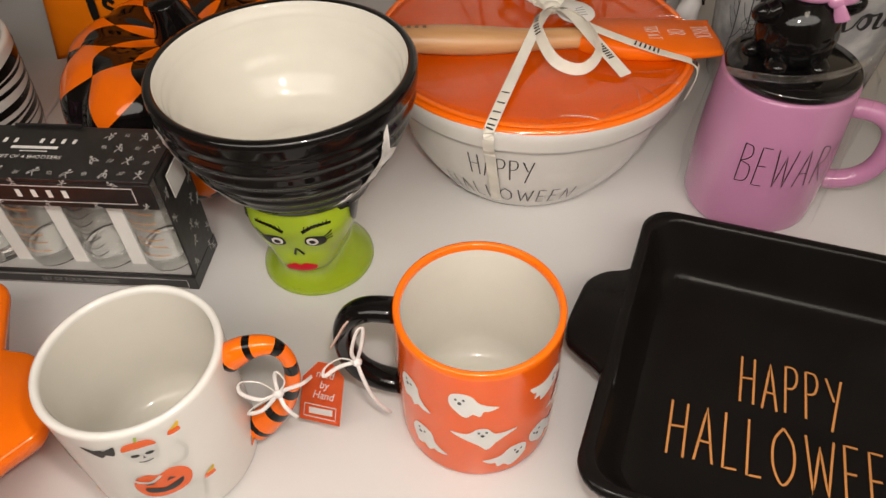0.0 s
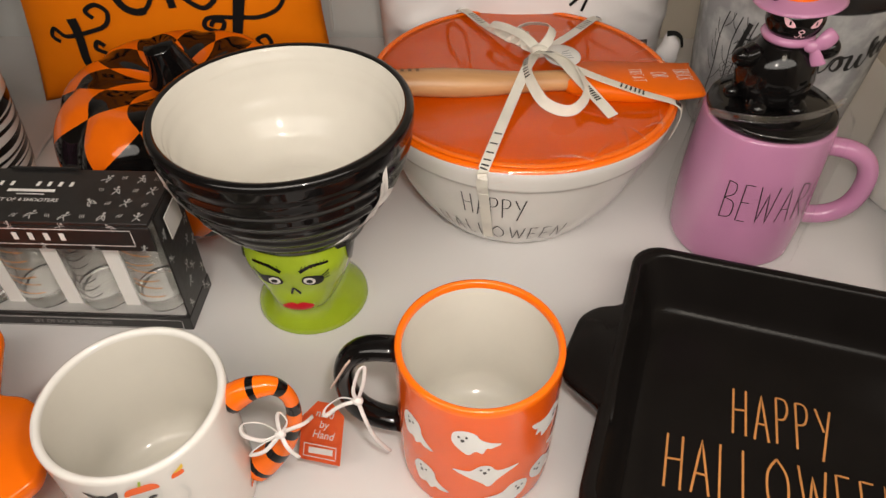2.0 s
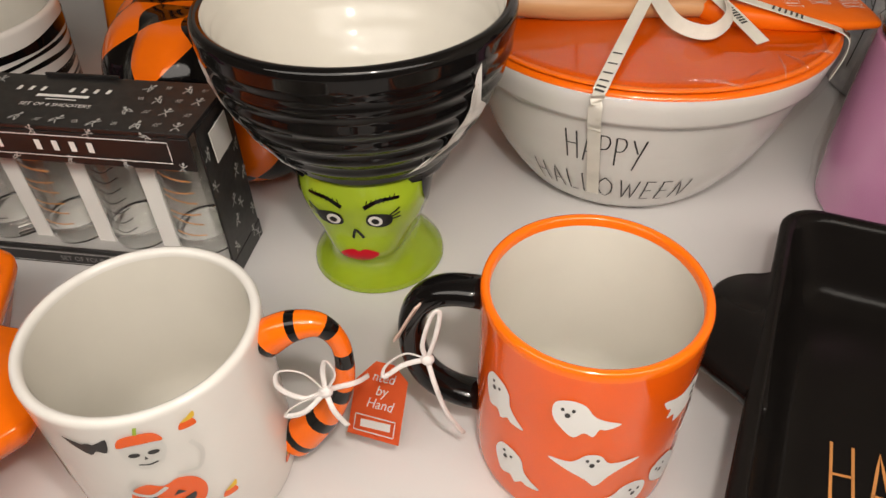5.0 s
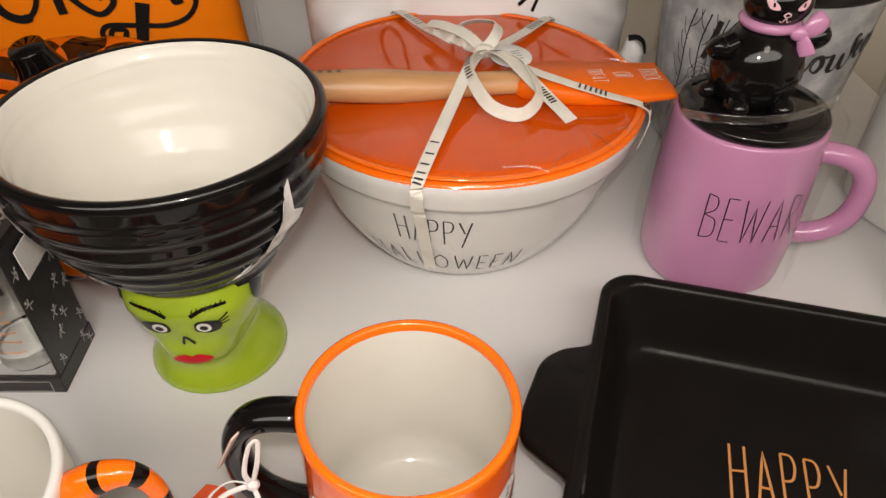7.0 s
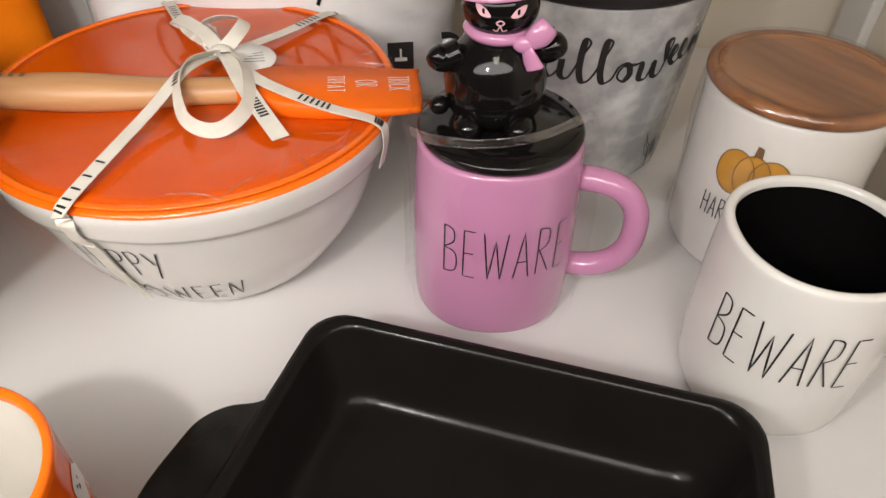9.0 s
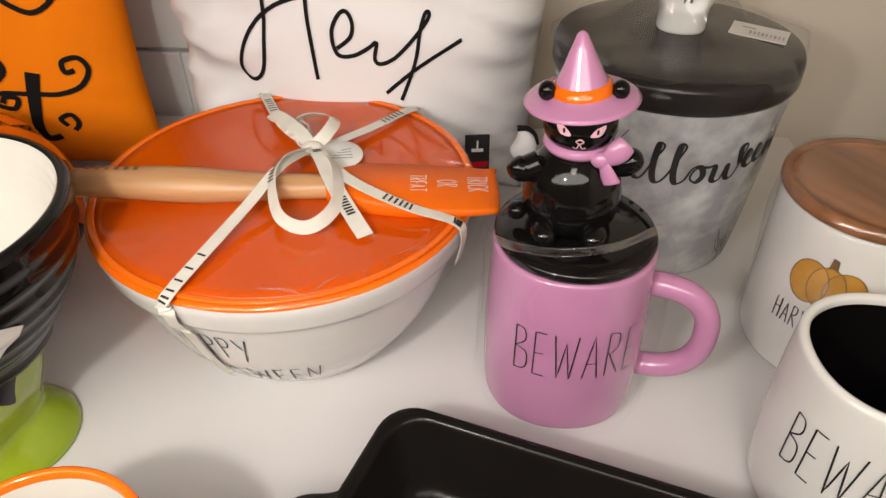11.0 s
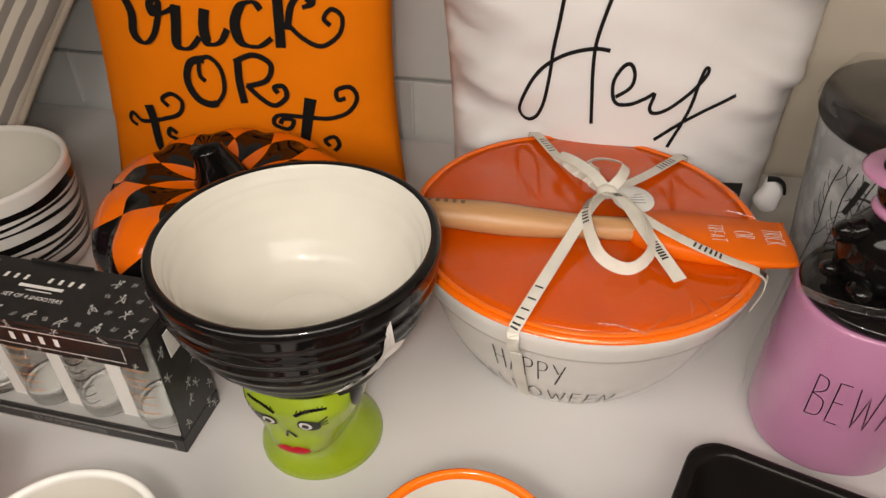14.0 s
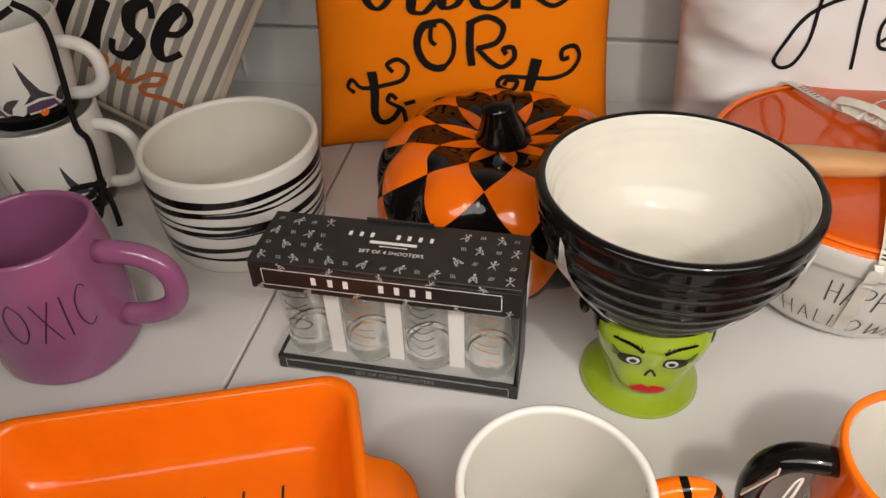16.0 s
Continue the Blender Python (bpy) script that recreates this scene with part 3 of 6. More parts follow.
string_bow(skel_mug, SK_, (
    [SK_, (0.066, -0.004, 0.070), (0.055, -0.006, 0.080), (0.056, -0.004, 0.090), (0.068, -0.002, 0.088), SK_],
    [SK_, (0.067, -0.008, 0.064), (0.057, -0.010, 0.062), (0.063, -0.008, 0.069), SK_],
    [SK_, (0.076, 0.004, 0.084), (0.079, 0.004, 0.092), (0.083, 0.002, 0.084), SK_],
    [SK_, (0.082, -0.006, 0.064), (0.088, -0.006, 0.052)],
    [SK_, (0.080, 0.004, 0.070), (0.090, 0.012, 0.066), (0.094, 0.022, 0.060)]))
tg = bmesh.new()
tagf = flat_on((0, 0, 0), (1, 0, 0), (0, 1, 0))
patch(tg, [(-0.004, 0.016), (0.005, 0.016), (0.013, 0.010), (0.013, -0.018), (-0.013, -0.018), (-0.013, 0.006)], tagf, 0, 1, 0)
bmesh.ops.solidify(tg, geom=tg.faces[:], thickness=0.0009)
tag = part("gift_tag", tg, M_TAG, skel_mug, "orange paper gift tag", smooth=False, m=pose(0.0925, 0.027, 0.033, 48, -8, -16) @ Matrix.Scale(1.15, 4))
tp = bmesh.new()
on = flat_on((0, 0, 0.0004), (1, 0, 0), (0, 1, 0))
stroke(tp, [(-0.007, -0.012), (0.008, -0.0115)], 0.0034, on)
stroke(tp, [(-0.010, -0.0085), (0.010, -0.0085), (0.010, -0.0155), (-0.010, -0.0155), (-0.010, -0.0085)], 0.0005, on)
words = [font_text(w, 0.0062, lambda u, v, y=y: on(u + 0.001, v + y), 0, 0.25) for w, y in (("nted", 0.0075), ("by", 0.0015), ("Hand", -0.0045))]
part("print", merge(tp, *words), M_PALE, tag, "pale script and a framed bar")

# pink mug with a lid and a black cat on it, in clear wrap
pink_mug = thing("pink_mug", pose(0.271, 0.5, 0), "glossy pink ceramic mug lettered BEWARE, in clear wrap", "mug", "Halloween mugs")
out_p = rising([(0.0450, 0.0), (0.0495, 0.003), (0.0515, 0.012), (0.0525, 0.05), (0.0515, 0.09), (0.0495, 0.1255)])
plain_cup(pink_mug, out_p, 0.0048, 0.006, M_PINK, M_PINK, power=2.2)
hp = [Matrix.Rotation(radians(-15), 3, "Z") @ Vector(q) for q in handle_path(0.0495, 0.103, 0.0890, 0.074, 0.0510, 0.033)]
part("handle", sweep(hp, 0.0078, 16, 1.05), M_PINK, pink_mug)
bm = bmesh.new()
fit_text(bm, "BEWARE", -0.0276, 0.049, 0.056, 0.035, 0.0008, round_wall(lerp_profile(out_p), 0.0007, -97, 2.2), gap=0.14, wobble=0.03)
part("lettering", bm, M_INK, pink_mug, "thin engraved grey letters")
lid = thing("mug_lid", pose(0.271, 0.5, 0.1275), "glossy black ceramic lid with a sitting cat in a witch hat", "lid")
part("disc", lathe([(0, 0), (0.044, 0), (0.0485, 0.001), (0.0492, 0.004), (0.0475, 0.0068), (0.038, 0.0085), (0.02, 0.010), (0, 0.0105)], 72), M_BLACK, lid)
cat = merge(
    lathe([(0, 0.008), (0.022, 0.009), (0.0275, 0.018), (0.029, 0.032), (0.026, 0.046), (0.019, 0.056), (0.015, 0.060), (0, 0.061)], 36),
    blob((0.0205, 0.018, 0.0165), (0, -0.003, 0.076), 32, 20),
    sweep(spline([(-0.02, -0.006, 0.050), (-0.029, -0.009, 0.047), (-0.034, -0.010, 0.050), (-0.0365, -0.010, 0.052)], 5), lambda t: 0.0066 * (1 - t ** 4) + 0.001, 12),
    sweep(spline([(0.02, -0.004, 0.052), (0.028, -0.006, 0.054), (0.033, -0.006, 0.058), (0.0355, -0.006, 0.060)], 5), lambda t: 0.0066 * (1 - t ** 4) + 0.001, 12),
    blob((0.0085, 0.011, 0.008), (-0.014, -0.023, 0.014), 16, 10), blob((0.0085, 0.011, 0.008), (0.014, -0.023, 0.014), 16, 10),
    blob((0.006, 0.006, 0.0055), (-0.031, -0.01, 0.019), 14, 10),
    blob((0.005, 0.005, 0.0055), (-0.0195, -0.006, 0.0945), 14, 10), blob((0.005, 0.005, 0.0055), (0.0185, -0.004, 0.0965), 14, 10))
hat = merge(
    tint(lathe([(0, 0.0885), (0.020, 0.088), (0.029, 0.0872), (0.0315, 0.0888), (0.029, 0.0905), (0.020, 0.0915), (0.0172, 0.0935)], 40), 1),
    tint(lathe([(0.0172, 0.0905), (0.0165, 0.0970), (0.0138, 0.0990)], 40), 2),
    tint(lathe([(0.0138, 0.0985), (0.0094, 0.108), (0.0055, 0.1175), (0.0025, 0.1245), (0, 0.126)], 40), 1))
bmesh.ops.rotate(hat, verts=hat.verts[:], cent=(0, 0, 0.082), matrix=Matrix.Rotation(radians(6), 3, "Y").transposed())
scarf = merge(tint(lathe([(0.0135, 0.059), (0.018, 0.0595), (0.0195, 0.0625), (0.0175, 0.0655), (0.0135, 0.065)], 36), 1),
              tint(blob((0.0065, 0.004, 0.005), (0.0135, -0.016, 0.0605), 14, 10), 1), tint(sweep(spline([(0.014, -0.0165, 0.0605), (0.020, -0.0165, 0.0650), (0.0255, -0.014, 0.0705)], 5), lambda t: 0.0028 + 0.0042 * math.sin(2.4 * t), 12, 0.55), 1),
              tint(sweep(spline([(0.0135, -0.0170, 0.0605), (0.0165, -0.0185, 0.0550), (0.0195, -0.0190, 0.0485)], 5), lambda t: 0.0026 + 0.0034 * t, 12, 0.5), 1))
face = bmesh.new()


def cat_face(u, v):
    x, z = u / 0.0205, (v - 0.076) / 0.0165
    return Vector((u, -0.003 - 0.018 * math.sqrt(max(0.02, 1 - x * x - z * z)) - 0.0004, v))


for sgn in (-1, 1):
    patch(face, [(sgn * 0.005, 0.0765), (sgn * 0.008, 0.0805), (sgn * 0.0130, 0.0815), (sgn * 0.0105, 0.0765)], cat_face, 3, 2, 3)
    stroke(face, [(sgn * 0.0088, 0.0778), (sgn * 0.009, 0.0802)], 0.0012, lambda u, v: cat_face(u, v) + Vector((0, -0.0003, 0)), 0)
stroke(face, [(0, 0.075), (0.002, 0.0735), (0, 0.072), (-0.002, 0.0735), (0, 0.075)], 0.0008, cat_face, 3, 4)
stroke(face, [(-0.0035, 0.0695), (-0.0015, 0.0685), (0, 0.0715), (0.0015, 0.0685), (0.0035, 0.0695)], 0.0007, cat_face, 3, 4)
part("cat", merge(cat, hat, scarf, face), [M_BLACK, M_PINK, M_RIM, mat("pale_pink_paint", (0.72, 0.42, 0.47), 0.4)], lid, "black cat with pink hat and scarf", m=pose(-0.005, 0.004, 0, 0, 0, -4))
film = bmesh.new()
rings = []
for k, (r, z) in enumerate(((0.0565, 0.003), (0.0580, 0.03), (0.0575, 0.07), (0.0560, 0.11), (0.0545, 0.130), (0.0525, 0.1385))):
    rings.append([film.verts.new(((r + 0.0022 * math.sin(5 * a + k) + 0.002 * math.sin(11 * a - k * 2)) * math.cos(a) + 0.004 * (math.cos(a) > 0.4), (r + 0.0022 * math.sin(5 * a + k)) * math.sin(a), z + 0.002 * math.sin(3 * a + k)))
                  for a in (2 * math.pi * j / 60 for j in range(60))])
for a, b in zip(rings[:-1], rings[1:]):
    for j in range(60):
        film.faces.new((a[j], a[(j + 1) % 60], b[(j + 1) % 60], b[j]))
part("wrap", film, M_FILM, pink_mug, "clear plastic wrap").visible_shadow = False
fold = sweep(spline([(-0.053, -0.012, 0.134), (-0.040, -0.032, 0.1415), (-0.012, -0.040, 0.1440), (0.018, -0.036, 0.1470), (0.040, -0.022, 0.1480), (0.053, -0.004, 0.140)], 8), 0.0030, 8, 0.12)
part("wrap_fold", fold, M_FOLD, pink_mug, "fold of clear plastic wrap").visible_shadow = False

# white mug with a black inside
white_mug = thing("white_mug", pose(0.434, 0.418, 0), "white ceramic mug lettered BEWARE with black inside", "mug", "Halloween mugs")
out_w = rising([(0.041, 0.0), (0.0455, 0.003), (0.0485, 0.012), (0.0505, 0.05), (0.0505, 0.09), (0.0495, 0.1185)])
plain_cup(white_mug, out_w, 0.0055, 0.006, M_WHITE, M_BLACK, M_WHITE, power=2.2)
part("handle", sweep([Matrix.Rotation(radians(-10), 3, "Z") @ Vector(q) for q in handle_path(0.0495, 0.100, 0.089, 0.075, 0.0495, 0.044)], 0.0086, 16, 0.95), M_WHITE, white_mug)
wall_w = lerp_profile(out_w)
bm = bmesh.new()
fit_text(bm, "BEWARE", -0.030, 0.046, 0.056, 0.037, 0.0010, round_wall(wall_w, 0.0007, -127, 2.2), gap=0.14, wobble=0.03)
part("lettering", bm, M_INK, white_mug, "thin engraved black letters")

# purple mug
purple_mug = thing("purple_mug", pose(-0.552, 0.385, 0), "purple ceramic mug lettered TOXIC in thin engraving", "mug", "Halloween mugs")
out_u = rising([(0.045, 0.0), (0.0500, 0.003), (0.0535, 0.012), (0.0545, 0.05), (0.0525, 0.09), (0.0495, 0.1185)])
plain_cup(purple_mug, out_u, 0.005, 0.006, M_PURPLE, M_PURPLE, power=2.25)
part("handle", sweep([Matrix.Rotation(radians(6), 3, "Z") @ Vector(q) for q in handle_path(0.051, 0.099, 0.103, 0.070, 0.0525, 0.034)], 0.0092, 16, 0.95), M_PURPLE, purple_mug)
wall_u = lerp_profile(out_u)
bm = bmesh.new()
fit_text(bm, "TOXIC", -0.018, 0.060, 0.054, 0.036, 0.0009, round_wall(wall_u, 0.0007, -84, 2.25), gap=0.14, wobble=0.03)
part("lettering", bm, M_INK, purple_mug, "thin engraved letters")


# ---- pedestal bowl on a green head ----
head_bowl = thing("head_pedestal_bowl", pose(-0.092, 0.4175, 0), "black and cream ceramic bowl on a green monster head", "bowl")
bowl_out = [(0.044, 0.0810), (0.0500, 0.0820), (0.0512, 0.0850)]
for k in range(31):
    t = k / 30
    r = 0.0505 + (0.0872 - 0.0505) * (1 - (1 - t) ** 1.75)
    bowl_out.append((r + 0.0010 * math.sin(t * 2 * math.pi * 6.3), 0.088 + 0.080 * t))
bowl_out += [(0.0880, 0.1700), (0.0886, 0.1735), (0.0884, 0.1765)]
prof = bowl_out + [(0.0868, 0.1790), (0.0845, 0.1795), (0.0822, 0.1785)]
n_black = len(prof) - 1
prof += [(0.0812, 0.1765), (0.0800, 0.172)]
inner = [tuple(q) for q in spline([(0.0785, 0.170), (0.0750, 0.158), (0.0680, 0.140), (0.0570, 0.120), (0.0440, 0.107), (0.034, 0.1035)], 8)]
prof += [(r + 0.00022 * math.sin(k * 1.05), z) for k, (r, z) in enumerate(inner)] + [(0.031, 0.1038), (0.028, 0.1012), (0, 0.1005)]
shell = [0] * n_black + [1] * (len(prof) - 1 - n_black)
bowl_part = part("bowl", lathe(prof, 96, shell), [M_BLACK, M_CREAM], head_bowl, "ribbed black bowl with cream inside", m=pose(0, 0.0045, 0))
bowl_r = lerp_profile(bowl_out)
for deg, lean in ((-35, 1), (-141, -1)):
    bm = bmesh.new()
    sf = round_wall(bowl_r, 0.0014, deg)
    patch(bm, [(lean * a, b) for a, b in ((0.000, 0.168), (0.006, 0.143), (0.019, 0.133), (0.008, 0.122), (-0.004, 0.112), (-0.014, 0.103), (-0.024, 0.096), (-0.016, 0.106), (-0.008, 0.118), (-0.003, 0.132), (-0.002, 0.150))], sf, 0, 5, 2, centre=(0.001, 0.127))
    part("hair_streak", bm, M_WHITE, head_bowl, "white lightning-shaped streak", m=pose(0, 0.0045, 0))


def head_shape():
    """The green pedestal: round foot, neck and a head that swells to the brow; face painted on it."""
    prof = [(0, 0.001), (0.040, 0.0), (0.0440, 0.003), (0.0425, 0.007), (0.0375, 0.014), (0.0325, 0.021), (0.0295, 0.028), (0.0325, 0.036), (0.0380, 0.048), (0.0425, 0.062), (0.0450, 0.076), (0.0455, 0.090)]
    pr = [tuple(q) for q in spline(prof, 4)]
    pr[0] = (0, 0.001)
    bm = lathe(pr, 72)

    def skin(x, y, z):
        w = min(1, max(0, (z - 0.022) / 0.02)) * min(1, max(0, (0.093 - z) / 0.02))
        r = math.hypot(x, y) + 1e-6
        c, q = abs(x) / r, abs(y) / r
        if y < 0:
            # a broad, flat face
            square = (c ** 3.2 + q ** 3.2) ** (-1 / 3.2)
            k = 1 + (square - 1) * w * min(1, max(0.40, (z - 0.030) / 0.026))
            x, y = x * k, y * k
        front = max(0.0, min(1.0, (q - 0.38) / 0.52)) if y < 0 else 0.0
        front = front * front * (3 - 2 * front)
        chin = math.exp(-((z - 0.0325) / 0.0135) ** 2) * 0.0125
        nose = math.exp(-((z - 0.056) / 0.008) ** 2 - (x / 0.005) ** 2) * 0.0022
        return Vector((x * (1 - 0.09 * w), y * (1 + 0.03 * w) - front * (0.002 * w + chin) - (nose if y < 0 else 0), z))
    for v in bm.verts:
        v.co = skin(*v.co)
    rad = lerp_profile([q for q in pr[4:]])

    def surf(lift):
        def f(u, v):
            a = -math.pi / 2 + u / rad(v)
            return skin((rad(v) + lift) * math.cos(a), (rad(v) + lift) * math.sin(a), v)
        return f
    low, high, top = surf(0.0006), surf(0.0010), surf(0.0014)
    for s in (-1, 1):
        cx = s * 0.0132 - 0.001
        patch(bm, [(cx - s * 0.0058, 0.0640), (cx - s * 0.0035, 0.0694), (cx + s * 0.003, 0.0706), (cx + s * 0.0098, 0.0690), (cx + s * 0.0094, 0.0622), (cx + s * 0.003, 0.0586), (cx - s * 0.0042, 0.0600)], low, 1, 3, 3)
        patch(bm, [(cx + 0.0044 * math.cos(k * 0.524), 0.0645 + 0.0044 * math.sin(k * 0.524)) for k in range(12)], high, 2, 2, 0)
        patch(bm, [(cx + 0.0024 * math.cos(k * 0.524), 0.0645 + 0.0024 * math.sin(k * 0.524)) for k in range(12)], top, 1, 2, 0)
        for dy in (-0.001, 0.0018, 0.0045):
            stroke(bm, [(cx + s * 0.008, 0.066 + dy * 0.5), (cx + s * 0.0150, 0.0685 + dy * 1.3)], 0.0010, low, 1)
        stroke(bm, [(cx - s * 0.006, 0.0745), (cx + s * 0.003, 0.0795), (cx + s * 0.015, 0.0805)], lambda t, d: 0.0029 - 0.0012 * t, low, 1, 6)
        for k in range(7):
            x = cx - s * 0.005 + s * 0.0027 * k
            stroke(bm, [(x, 0.0755 + 0.0007 * k), (x + s * 0.0012, 0.0798 + 0.0005 * k)], 0.0006, low, 1)
    stroke(bm, [(-0.0040, 0.0490), (-0.0016, 0.0565), (0.0002, 0.0565), (0.0034, 0.0495)], 0.0018, low, 1, 3)
    patch(bm, [(-0.0130, 0.0372), (-0.005, 0.0418), (-0.0005, 0.0404), (0.004, 0.0420), (0.0124, 0.0384), (0.0065, 0.0330), (-0.0005, 0.0308), (-0.0075, 0.0322)], top, 3, 6, 3)
    # dark hair at the temples and round the back
    hair = surf(0.0012)
    for s in (-1, 1):
        patch(bm, [(s * 0.044, 0.090), (s * 0.043, 0.075), (s * 0.0490, 0.062), (s * 0.053, 0.069), (s * 0.060, 0.082), (s * 0.064, 0.090)], hair, 1, 4, 3)
    return merge(bm, tint(blob((0.005, 0.007, 0.010), (-0.0465, -0.002, 0.073), 14, 10), 1))


part("pedestal", head_shape(), [M_GREEN, M_BLACK, M_WHITE, M_RED], head_bowl, "lime green head with painted face")

# ---- mixing bowl with spatula and ribbon ----
mix_bowl = thing("mixing_bowl", pose(0.079, 0.5490, 0) @ Matrix.Diagonal((1.03, 1.03, 0.945, 1)), "white ceramic mixing bowl with orange rim, in clear wrap", "bowl")
out_m = rising([(0.062, 0.0), (0.0660, 0.003), (0.0785, 0.014), (0.0985, 0.048), (0.1100, 0.082), (0.1165, 0.104)], 5)
lip = [(0.1180, 0.1075), (0.1215, 0.1095), (0.1225, 0.1125), (0.1240, 0.122), (0.1258, 0.1310)]
prof, a, b = cup_profile(out_m + lip, 0.006, 0.008)
part("body", lathe(prof, 112, [0 if i < a - 1 else 1 for i in range(len(prof) - 1)]), [M_WHITE, M_RIM], mix_bowl)
bowl_lid = thing("bowl_lid", pose(0.079, 0.5490, 0.1233) @ Matrix.Diagonal((1.03, 1.03, 1, 1)), "flat glossy orange lid in the mixing bowl", "lid")
part("rim", lathe([(0.1192, 0.0026), (0.1210, 0.0036), (0.1232, 0.0042), (0.1238, 0.0050), (0.1228, 0.0058), (0.1200, 0.0058), (0.1190, 0.0050), (0.1192, 0.0026)], 96), M_RIM, bowl_lid, "raised bright orange rim")
part("disc", lathe([(0, 0), (0.112, 0.0006), (0.1188, 0.0030), (0.1189, 0.0048), (0.112, 0.0050), (0.08, 0.0056), (0.04, 0.0060), (0, 0.0060)], 96), M_INNERO, bowl_lid)
wall_m = lerp_profile(out_m + lip)
bm = bmesh.new()


def bowl_letters(u, v):
    r = wall_m(v)
    ang = radians(-96) + u / 0.105
    return Vector(((r + 0.0006) * math.cos(ang), (r + 0.0006) * math.sin(ang), v))


fit_text(bm, "HAPPY", -0.0350, 0.0105, 0.0685, 0.027, 0.0010, bowl_letters, wobble=0.02)
fit_text(bm, "HALLOWEEN", -0.0628, 0.0490, 0.0285, 0.025, 0.0010, bowl_letters, gap=0.18, wobble=0.03)
part("lettering", bm, M_INK, mix_bowl, "thin black letters HAPPY HALLOWEEN")
film = bmesh.new()
R = []
for k in range(15):
    r = 0.1235 * k / 14
    R.append([film.verts.new((r * math.cos(t), r * math.sin(t), 0.1365 + 0.0035 * math.exp(-(r / 0.07) ** 2) + 0.0012 * math.sin(7 * t + r * 90) * (r / 0.12) + 0.001 * math.sin(3 * t - r * 60)))
              for t in (2 * math.pi * j / 96 for j in range(96))] if k else [film.verts.new((0, 0, 0.140))])
for k in range(14):
    for j in range(96):
        if k == 0:
            film.faces.new((R[0][0], R[1][j], R[1][(j + 1) % 96]))
        else:
            film.faces.new((R[k][j], R[k + 1][j], R[k + 1][(j + 1) % 96], R[k][(j + 1) % 96]))
skirt = [[film.verts.new(((rr + 0.0010 * math.sin(17 * t + kk)) * math.cos(t), (rr + 0.0010 * math.sin(17 * t + kk)) * math.sin(t), z)) for t in (2 * math.pi * j / 96 for j in range(96))]
         for kk, (rr, z) in enumerate(((0.1285, 0.130), (0.1285, 0.118), (0.122, 0.098), (0.113, 0.08)))]
for a, b in zip([R[14]] + skirt[:-1], skirt):
    for j in range(96):
        film.faces.new((a[j], b[j], b[(j + 1) % 96], a[(j + 1) % 96]))
part("wrap", film, M_FILMB, mix_bowl, "stretched clear plastic wrap").visible_shadow = False
fold_rnd = random.Random(8)
for k in range(12):
    a0 = radians(-75 + 9.5 * k + fold_rnd.uniform(-4, 4))
    da = fold_rnd.uniform(-0.14, 0.14)
    run = [(0.1285 - fold_rnd.uniform(0.012, 0.034), 0.1385, -da), (0.1180, 0.1385, 0.4 * da), (0.1245, 0.1368, da)]
    fold = sweep(spline([(r * math.cos(a0 + d), r * math.sin(a0 + d), z) for r, z, d in run], 5), lambda t: 0.0011 * math.sin(math.pi * t) + 0.0001, 6, 0.25)
    part("wrap_fold", fold, M_FOLD, mix_bowl, "fold of clear plastic wrap").visible_shadow = False

spatula = thing("spatula", pose(0.076, 0.5245, 0.1370, 0, 2.4, 6.0), "orange silicone spatula with a beech wood handle", "spatula")
part("handle", sweep([(-0.125 + 0.0065 * k, 0, 0.0008 * math.sin(k * 0.3)) for k in range(28)], lambda t: 0.0088 + 0.0028 * math.sin(math.pi * min(1, t * 1.25)) ** 2 * (t < 0.8) - 0.001 * t, 20, 1.15), M_SPATWOOD, spatula, "beech wood handle")
bl = bmesh.new()
shape = spline([(0.036, 0.008), (0.050, 0.019), (0.068, 0.0235), (0.142, 0.024), (0.148, 0.020), (0.148, -0.018), (0.140, -0.026), (0.10, -0.0285), (0.066, -0.0235), (0.050, -0.017), (0.036, -0.008)], 5, True)
ringz = []
for z, s in ((-0.0045, 0.94), (-0.003, 0.985), (0.0, 1.0), (0.003, 0.985), (0.0045, 0.93)):
    ringz.append([bl.verts.new((0.092 + (p[0] - 0.092) * s, p[1] * s, z * (1.5 - 0.9 * min(1, max(0, (p[0] - 0.04) / 0.1))))) for p in shape])
for a, b in zip(ringz[:-1], ringz[1:]):
    for j in range(len(shape)):
        bl.faces.new((a[j], a[(j + 1) % len(shape)], b[(j + 1) % len(shape)], b[j]))
bl.faces.new(ringz[0])
bl.faces.new(ringz[-1])
bmesh.ops.recalc_face_normals(bl, faces=bl.faces[:])
part("blade", bl, M_SILICONE, spatula, "orange silicone blade")
bm = bmesh.new()
for k, (word, x) in enumerate((("TRICK", 0.128), ("OR", 0.108), ("TREAT", 0.088))):
    sfx = lambda u, v, x=x: Vector((x + v, -u, 0.0048))
    write(bm, word, -text_width(word, 0.013, 0.75, 0.1) / 2, 0, 0.013, 0.0006, sfx, stretch=0.75, gap=0.1)
part("lettering", bm, M_WHITEINK, spatula, "pale pink letters TRICK OR TREAT")
bm = bmesh.new()
for k in range(6):
    stroke(bm, [(-0.113 + 0.006 * k, -0.0022), (-0.113 + 0.006 * k, 0.0022)], 0.0028, lambda u, v: Vector((u, v, 0.0118)))
part("print", bm, M_BROWN, spatula, "burnt unreadable print")


